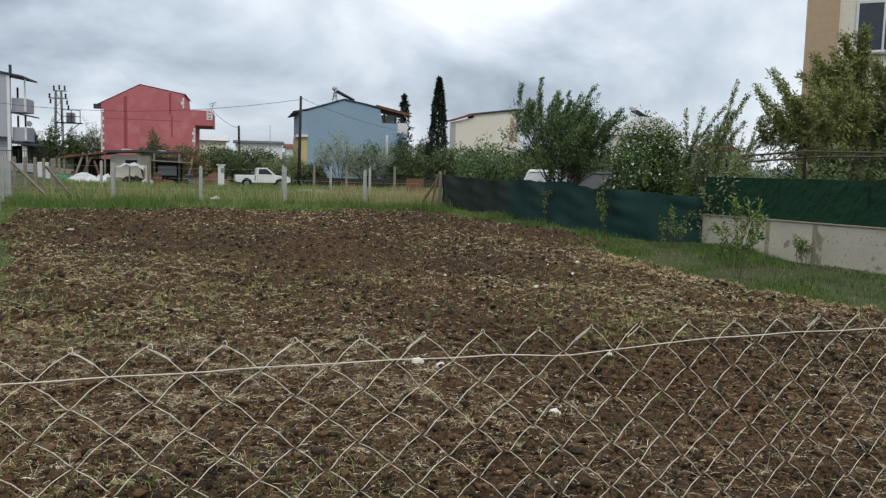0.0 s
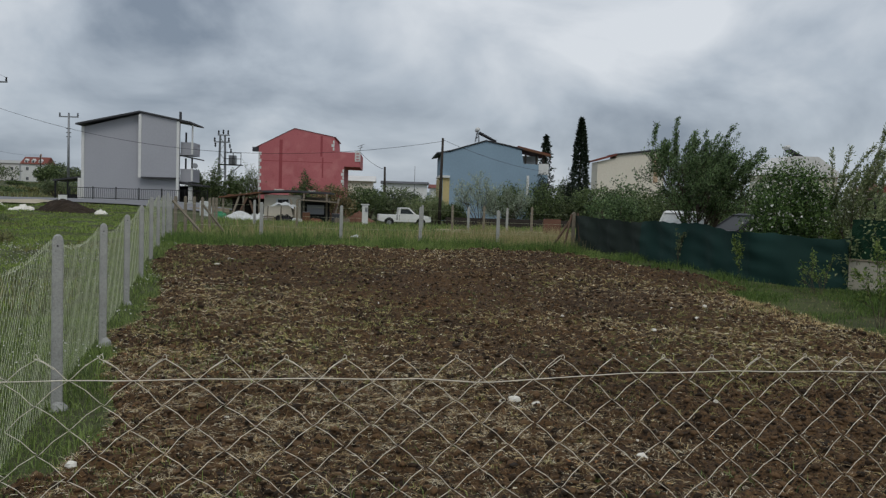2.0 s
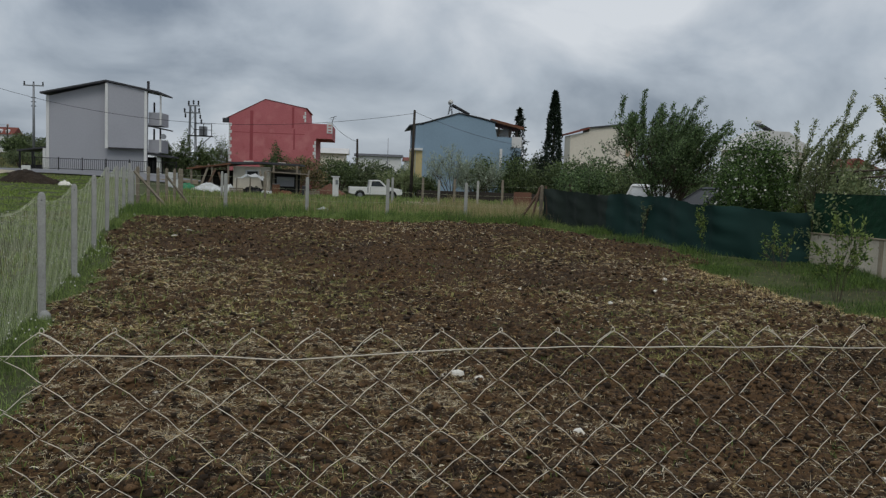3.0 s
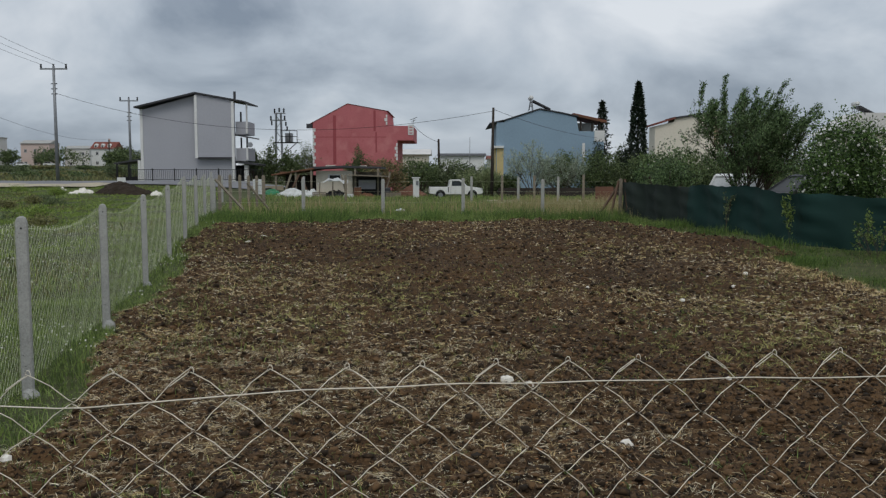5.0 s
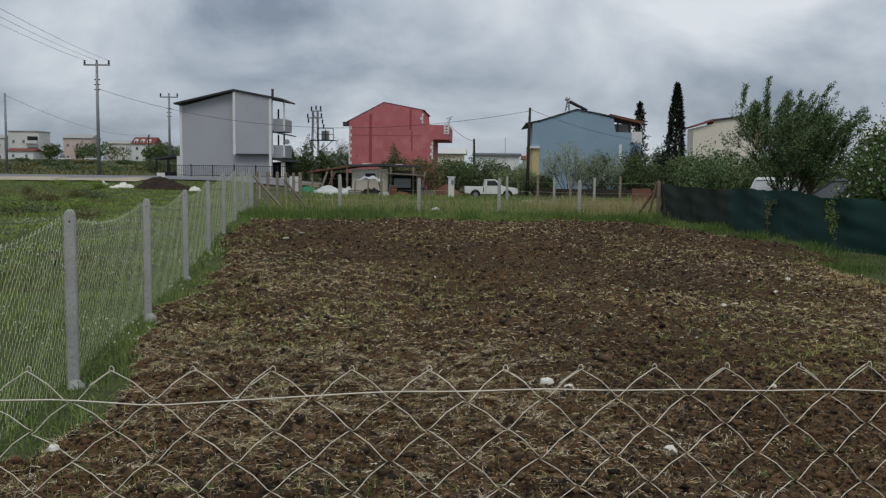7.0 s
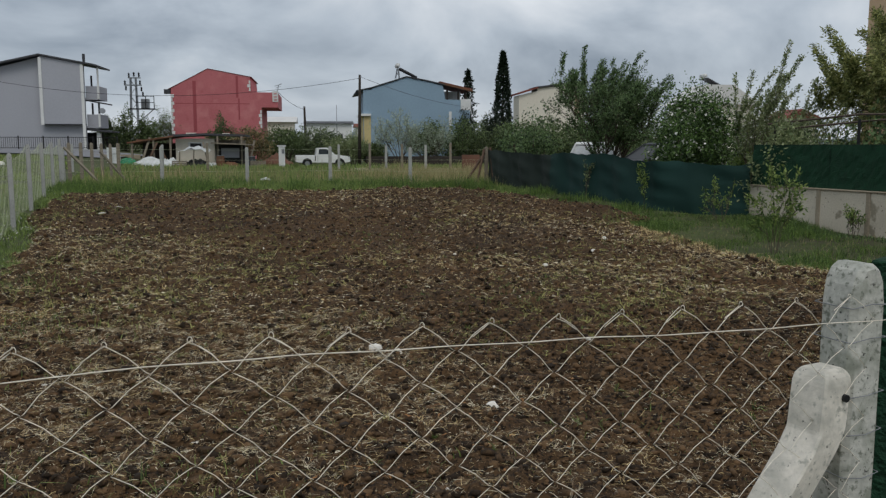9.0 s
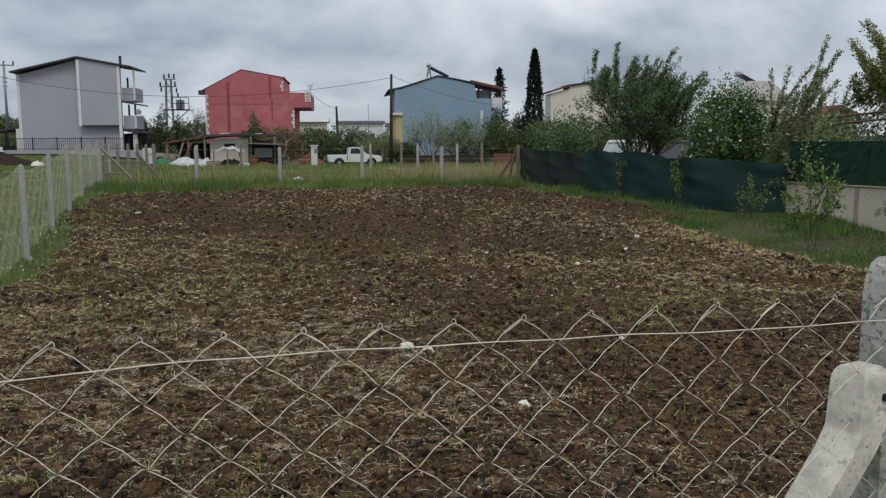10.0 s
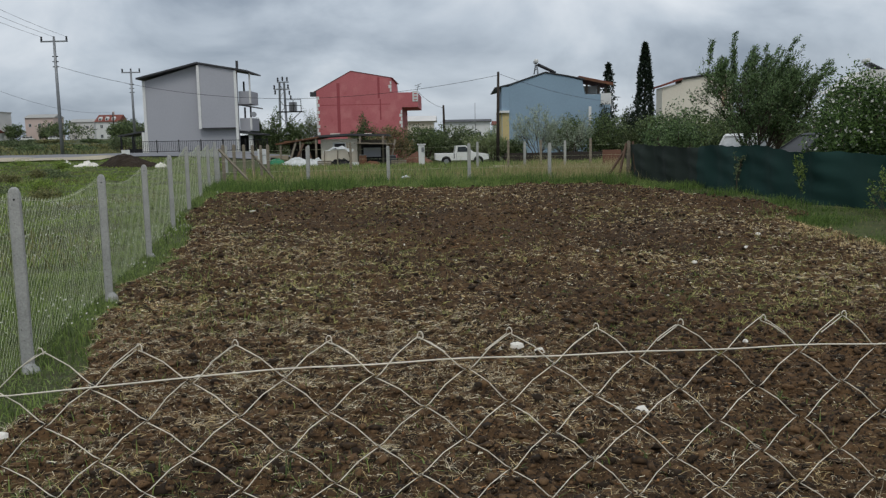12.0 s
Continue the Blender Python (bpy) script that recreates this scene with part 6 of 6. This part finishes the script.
# bushes in front of the houses
row = (
    (-17.8, 84, 3.6, 4.6, L_DARK), (-15.8, 83, 2.6, 4.2, L_DARK), (-20.0, 85, 2.0, 3.4, L_OLIVE), (-8.9, 80, 2.6, 4.6, L_DARK), (-4.9, 67, 4.2, 3.9, L_RUSSET), (-2.6, 70, 4.2, 3.5, L_DARK),
    (-0.6, 72, 4.2, 3.7, L_OLIVE), (1.4, 73, 4.2, 3.4, L_DARK), (4.1, 66, 2.6, 2.2, L_DARK), (9.0, 64, 3.6, 4.0, L_DARK), (11.2, 64.5, 4.2, 4.1, L_DARK), (13.4, 65, 4.2, 3.9, L_OLIVE),
    (15.2, 64, 4.0, 4.0, L_DARK), (17.0, 66, 4.0, 3.6, L_OLIVE), (19.2, 68, 4.0, 4.2, L_OLIVE), (21.6, 66, 3.8, 3.8, L_DARK), (24.5, 68, 4.4, 4.4, L_OLIVE), (28, 66, 4.6, 3.9, L_DARK),
    (16.8, 80, 2.4, 5.4, L_CYPRESS), (13.8, 79.3, 2.6, 5.6, L_CYPRESS), (17.4, 84, 2.4, 6.2, L_DARK), (13.8, 45.5, 2.6, 2.0, L_FRESH), (11.6, 44, 3.0, 1.7, L_OLIVE), (15.5, 42, 3.6, 2.6, L_DARK), (18.5, 43, 4.2, 3.0, L_OLIVE), (10.0, 36, 2.6, 2.3, L_OLIVE), (12.4, 37, 3.4, 2.9, L_DARK), (32, 60, 5, 4, L_DARK), (36, 58, 5, 4.4, L_OLIVE),
    (-33.5, 92, 4.0, 3.0, L_DARK), (-38, 96, 3.4, 2.4, L_OLIVE), (-100, 250, 9, 6, L_DARK), (-113, 286, 9, 9, L_OLIVE), (-136, 290, 17, 9, L_DARK), (-154.5, 292, 7, 8, L_DARK), (-147, 300, 8, 8, L_OLIVE), (-182, 294, 12, 10, L_DARK), (-16.5, 100, 5, 4.5, L_DARK), (-24.5, 104, 4.5, 4.2, L_DARK), (7, 104, 5, 3.6, L_DARK), (-3, 100, 5, 3.6, L_OLIVE), (-94, 250, 10, 5, L_OLIVE))
for k, (x, y, w, h, lf) in enumerate(row):
    bush("bush", "dense leafy bush in front of the houses" if y < 90 else "dark bush far off by the houses", x, y, w, w * 0.8, h, lf, 2200 if y > 90 else 5200, (0.6, 0.34) if y > 200 else (0.17, 0.09) if y > 55 else (0.13, 0.06), 60 + k, 11, group="bushes by the houses")
for k, (x, y, h, lf) in enumerate(((6.1, 63.2, 3.9, L_HAZE), (8.4, 63.0, 3.4, L_HAZE), (2.7, 63.8, 2.6, L_PALE), (-14.2, 88.2, 4.5, L_DARK))):
    tree("tree", "young pale tree with thin bare branches", x, y, h, lf, 5000, (0.12, 0.06), 6, 0.6, 2, (6, 5), 0.6, 0.6, 0.04, 90 + k, 0.12)


# ---- yard clutter beyond the plot ----
def lz(x, y):
    return float(ground_z(np.array(x), np.array(y)))


def ribbon(name, pts, width, material, label, category, lift=0.03):
    """A road or track laid along plan points, following the land."""
    g = Geo()
    n = len(pts)
    for i, (x, y) in enumerate(pts):
        a, b = Vector(pts[max(i - 1, 0)]), Vector(pts[min(i + 1, n - 1)])
        d = (b - a).normalized()
        for s in (-0.5, -0.25, 0, 0.25, 0.5):
            qx, qy = x - d.y * s * width, y + d.x * s * width
            g.v.append((qx, qy, lz(qx, qy) + lift))
    g.f += [(i * 5 + j, i * 5 + j + 1, (i + 1) * 5 + j + 1, (i + 1) * 5 + j) for i in range(n - 1) for j in range(4)]
    ob = part(name, g, material, smooth=True)
    return tagged(ob, label, category, kind="structure")


ribbon("road", [(-60 + 2 * k, 67.5 + 0.9 * math.sin(k * 0.12)) for k in range(24)], 11.0, M_ASPHALT, "worn grey asphalt road in front of the grey house", "road", 0.10)
ribbon("dirt_track", [(-75 + 2 * k, 61.5) for k in range(26)], 5.0, M_SAND, "pale sandy track beside the meadow", "track", 0.12)
ribbon("dirt_track", [(2.0 + 1.2 * k, 48.0 - 0.35 * k) for k in range(12)], 2.6, M_SAND, "pale dirt track behind the posts", "track", 0.08)


def heap(name, label, category, x, y, w, d, h, material, seed, lump=0.18, n=22, power=1.3):
    """An uneven heap of loose earth or rubble."""
    rs = np.random.RandomState(seed)
    g = Geo()
    ph = rs.rand(6) * 6
    for i in range(n + 1):
        for j in range(n + 1):
            u, v = 2 * i / n - 1, 2 * j / n - 1
            r = math.hypot(u, v)
            z = h * max(0, 1 - r ** power) * (1 + 0.35 * math.sin(3 * u + ph[0]) * math.cos(2.5 * v + ph[1])) + lump * h * rs.uniform(-0.5, 0.5) * (r < 1)
            g.v.append((u * w / 2, v * d / 2, z - 0.08 if r >= 1 else max(z, 0) - 0.05))
    m = n + 1
    g.f += [(i * m + j, (i + 1) * m + j, (i + 1) * m + j + 1, i * m + j + 1) for i in range(n) for j in range(n)]
    ob = part(name, g, material)
    ob.location = (x, y, lz(x, y))
    return tagged(ob, label, category)


heap("earth_mound", "mound of dumped earth beside the road, shade put into its dark colour", "mound", -20.6, 53.0, 4.2, 3.0, 0.68, M_DARKEARTH, 2, 0.22, 26, 1.9)
heap("rubble_heap", "heap of pale broken rubble in the meadow", "rubble", -23.4, 53.0, 1.7, 1.2, 0.30, M_STONE, 3, 0.8, 12, 3.0)
heap("rubble_heap", "small white rubble heap beside the earth mound", "rubble", -18.2, 52.0, 0.9, 0.7, 0.25, M_STONE, 4, 0.8, 10, 3.0)
heap("brick_heap", "heap of broken red bricks behind the pickup", "rubble", -2.9, 62.0, 2.6, 1.4, 0.75, M_BRICK, 5, 0.5, 14)
heap("rubble_heap", "small pale rubble by the roadside", "rubble", -26.0, 56.0, 0.6, 0.5, 0.25, M_STONE, 6, 0.5, 8)
heap("sand_heap", "pale litter lying in the tall grass", "litter", -1.95, 34.0, 0.6, 0.4, 0.17, M_PLASTIC, 7, 0.4, 8)

# shed with lean-to roofs
shed = thing("shed", "ramshackle shed with cream wall and sagging dark roof", "shed", 0, 0, 0)
z0 = 0.35
part("wall", Geo().box(-9.6, -7.0, 60.0, 63.5, z0, 2.3), M_CREAM, shed)
part("wall_side", Geo().box(-7.0 + 0.004, -5.2, 60.8, 63.5, z0, 2.2), M_OLDWOOD, shed, "weathered plank wall")
part("roof", Geo().prism([(-9.9, 2.42), (-7.6, 2.52), (-4.9, 2.45), (-4.9, 2.58), (-7.6, 2.66), (-9.9, 2.56)], 59.2, 64), M_ROOF_DARK, shed)
part("lean_to_roof", Geo().prism([(-12.6, 1.95), (-9.6, 2.4), (-9.6, 2.5), (-12.6, 2.05)], 59.0, 63.5), M_RUST, shed, "rusty sheet lean-to roof")
part("back_wall", Geo().box(-12.4, -9.7, 63.0, 63.2, z0, 2.0), M_WOODPOLE, shed)
part("window", Geo().box(-8.75, -7.75, 59.94, 59.996, 1.55, 2.05), M_WHITE, shed)
part("pane", Geo().box(-8.62, -7.88, 59.92, 59.936, 1.62, 1.97), M_DARK, shed)
for x, zt in ((-12.3, 2.0), (-10.9, 2.2), (-9.8, 2.4), (-6.7, 2.45), (-5.1, 2.45)):
    part("post", Geo().box(x - 0.06, x + 0.06, 59.1, 59.22, z0 - 0.2, zt), M_OLDWOOD, shed)
part("lower_roof", Geo().prism([(-7.0, 1.95), (-4.4, 1.85), (-4.4, 1.93), (-7.0, 2.03)], 57.9, 60.8), M_OLDWOOD, shed, "sagging plank canopy")
part("board", Geo().box(-6.5, -5.3, 59.4, 59.46, 1.0, 1.65), M_GREY, shed, "grey panel")
part("dark_interior", Geo().box(-6.9, -5.0, 60.7, 60.79, z0, 1.85), M_DARK, shed)
rs = random.Random(9)
for k in range(7):
    x = -12.2 + 1.1 * k
    part("roof_weight", Geo().box(x, x + rs.uniform(0.3, 0.7), 60 + k % 3, 60.4 + k % 3, 2.42 + 0.1 * (k > 2) - 0.35 * (k < 3) + 0.14 * k * (k < 3), 2.58 + 0.12 * (k > 2) - 0.35 * (k < 3) + 0.14 * k * (k < 3)), M_CONC_PALE if k % 2 else M_BRICK, shed)


def tarp(name, label, x, y, w, d, h, material, seed):
    heap(name, label, "tarpaulin", x, y, w, d, h * 0.55, material, seed, 0.45, 16, 3.0)


tarp("tarpaulin", "crumpled white plastic sheet over stored goods", -10.9, 57.2, 2.5, 1.4, 0.8, M_PLASTIC, 11)
tarp("tarpaulin", "crumpled white plastic sheet over stored goods", -9.6, 57.6, 1.4, 1.2, 0.85, M_PLASTIC, 12)
tarp("tarpaulin", "green tarpaulin spread over a low heap", -12.3, 57.6, 1.6, 1.4, 0.65, M_GREENPL, 13)
tarp("tarpaulin", "dark heap of scrap under the canopy", -8.0, 58.4, 1.8, 1.4, 0.8, M_DARK, 14)
tarp("tarpaulin", "rusty scrap heap beside the shed", -5.9, 57.8, 1.6, 1.2, 0.65, M_RUST, 15)
tarp("tarpaulin", "white sacks thrown beside the shed", -6.9, 57.2, 0.9, 0.7, 0.55, M_PLASTIC, 16)
canopy = thing("awning", "torn white plastic awning on poles before the shed", "awning")
g = Geo()
for i in range(13):
    t = i / 12
    for j in range(4):
        g.v.append((-9.1 + 2.0 * t, 57.5 + 0.5 * j, 1.35 + 0.28 * math.sin(math.pi * t) + 0.06 * math.sin(t * 19 + j) + 0.05 * j))
g.f += [(i * 4 + j, (i + 1) * 4 + j, (i + 1) * 4 + j + 1, i * 4 + j + 1) for i in range(12) for j in range(3)]
part("sheet", g, M_PLASTIC, canopy, smooth=True)
for x in (-9.0, -8.1, -7.2):
    part("pole", Geo().tube([(x, 57.5, 0.3), (x + 0.05, 57.5, 1.5)], 0.05, 5), M_OLDWOOD, canopy)
# planks, drums and crates lying about the shed
for k, (x, y, ln, lean, m) in enumerate(((-11.7, 58.9, 1.9, 18, M_OLDWOOD), (-11.3, 58.85, 1.6, 24, M_POLEBROWN), (-7.25, 58.9, 1.7, -14, M_OLDWOOD), (-4.9, 58.6, 1.5, 22, M_POLEBROWN), (-4.6, 58.7, 1.8, 12, M_OLDWOOD), (-9.95, 58.7, 1.4, -20, M_POLEBROWN))):
    ob = part("plank", Geo().box(-0.07, 0.07, -0.02, 0.02, 0, ln), m, bevel=0.004)
    ob.matrix_basis = pose(x, y, lz(x, y) - 0.02, -8, lean, 0)
    tagged(ob, "weathered plank leaning against the shed", "plank", group="planks by the shed")
for x, y, h, m, label in ((-6.3, 57.0, 0.72, M_RUST, "rusty steel drum standing beside the shed"), (-4.35, 57.6, 0.66, M_ROOF_DARK, "dark plastic drum standing beside the shed"), (-12.9, 57.2, 0.6, M_PLASTIC, "white plastic drum standing in the yard")):
    th = thing("drum", label, "drum", x, y, lz(x, y))
    part("shell", Geo().tube([(0, 0, 0), (0, 0, h * 0.33), (0, 0, h * 0.34), (0, 0, h * 0.66), (0, 0, h * 0.67), (0, 0, h)], [0.26, 0.26, 0.275, 0.275, 0.26, 0.26], 14), m, th)
    part("rim", Geo().tube([(0, 0, h), (0, 0, h + 0.03)], 0.275, 14), M_STEEL, th)
for x, y, w, m in ((-3.9, 57.2, 0.5, M_OLDWOOD), (-3.35, 57.5, 0.42, M_BRICK), (-8.9, 56.9, 0.45, M_OLDWOOD)):
    th = thing("crate", "open slatted wooden crate lying in the grass", "crate", x, y, lz(x, y), 12, group="crates by the shed")
    for z in (0.04, 0.16, 0.28):
        part("slat", Geo().box(-w, w, -0.2, -0.18, z, z + 0.09), m, th)
        part("slat", Geo().box(-w, w, 0.18, 0.2, z, z + 0.09), m, th)
    for a in (-w, w - 0.03):
        part("end_board", Geo().box(a, a + 0.03, -0.178, 0.178, 0, 0.38), m, th)
pillar = thing("meter_pillar", "white masonry meter pillar with a dark box", "pillar", -2.32, 57.0, lz(-2.32, 57.0))
part("shaft", Geo().box(-0.2, 0.2, -0.15, 0.15, -0.1, 1.36), M_WHITE, pillar, bevel=0.02)
part("cap", Geo().box(-0.28, 0.28, -0.2, 0.2, 1.362, 1.44), M_WHITE, pillar)
part("meter_box", Geo().box(0.0, 0.18, -0.2, -0.154, 0.9, 1.2), M_STEEL, pillar)
sign = thing("notice_board", "small white board on posts at the roadside", "sign", -23.6, 60.0, lz(-23.6, 60.0))
part("board", Geo().box(-0.3, 0.3, -0.02, 0.02, 0.25, 0.7), M_WHITE, sign)
part("leg", Geo().box(-0.25, -0.2, 0.022, 0.06, 0, 0.6), M_BLACK, sign)
part("leg", Geo().box(0.2, 0.25, 0.022, 0.06, 0, 0.6), M_BLACK, sign)
cab = thing("cabinet", "white metal cabinet standing in the yard", "cabinet", -13.4, 58.4, lz(-13.4, 58.4))
part("body", Geo().box(-0.3, 0.3, -0.25, 0.25, 0, 1.0), M_WHITE, cab, bevel=0.02)
part("door", Geo().box(-0.27, 0.27, -0.275, -0.254, 0.05, 0.95), M_PLASTIC, cab)
bw = thing("brick_wall", "short reddish brick wall end behind the posts", "wall", 8.3, 45.0, lz(8.3, 45.0), kind="structure")
part("wall_body", Geo().box(-0.5, 0.45, 0, 0.2, -0.1, 0.95), M_BRICK, bw)
low = thing("yard_wall", "low grey yard wall beside the shed", "wall", kind="structure")
part("wall_body", Geo().box(-18.5, -13.2, 66.0, 66.2, 0.3, 1.15), M_STAIN_SHADE, low)
hedgewall = thing("yard_wall", "low dark wall below the bushes", "wall", kind="structure")
part("wall_body", Geo().box(3.5, 19.0, 61.6, 61.8, 0.2, 1.05), M_WOODPOLE, hedgewall)
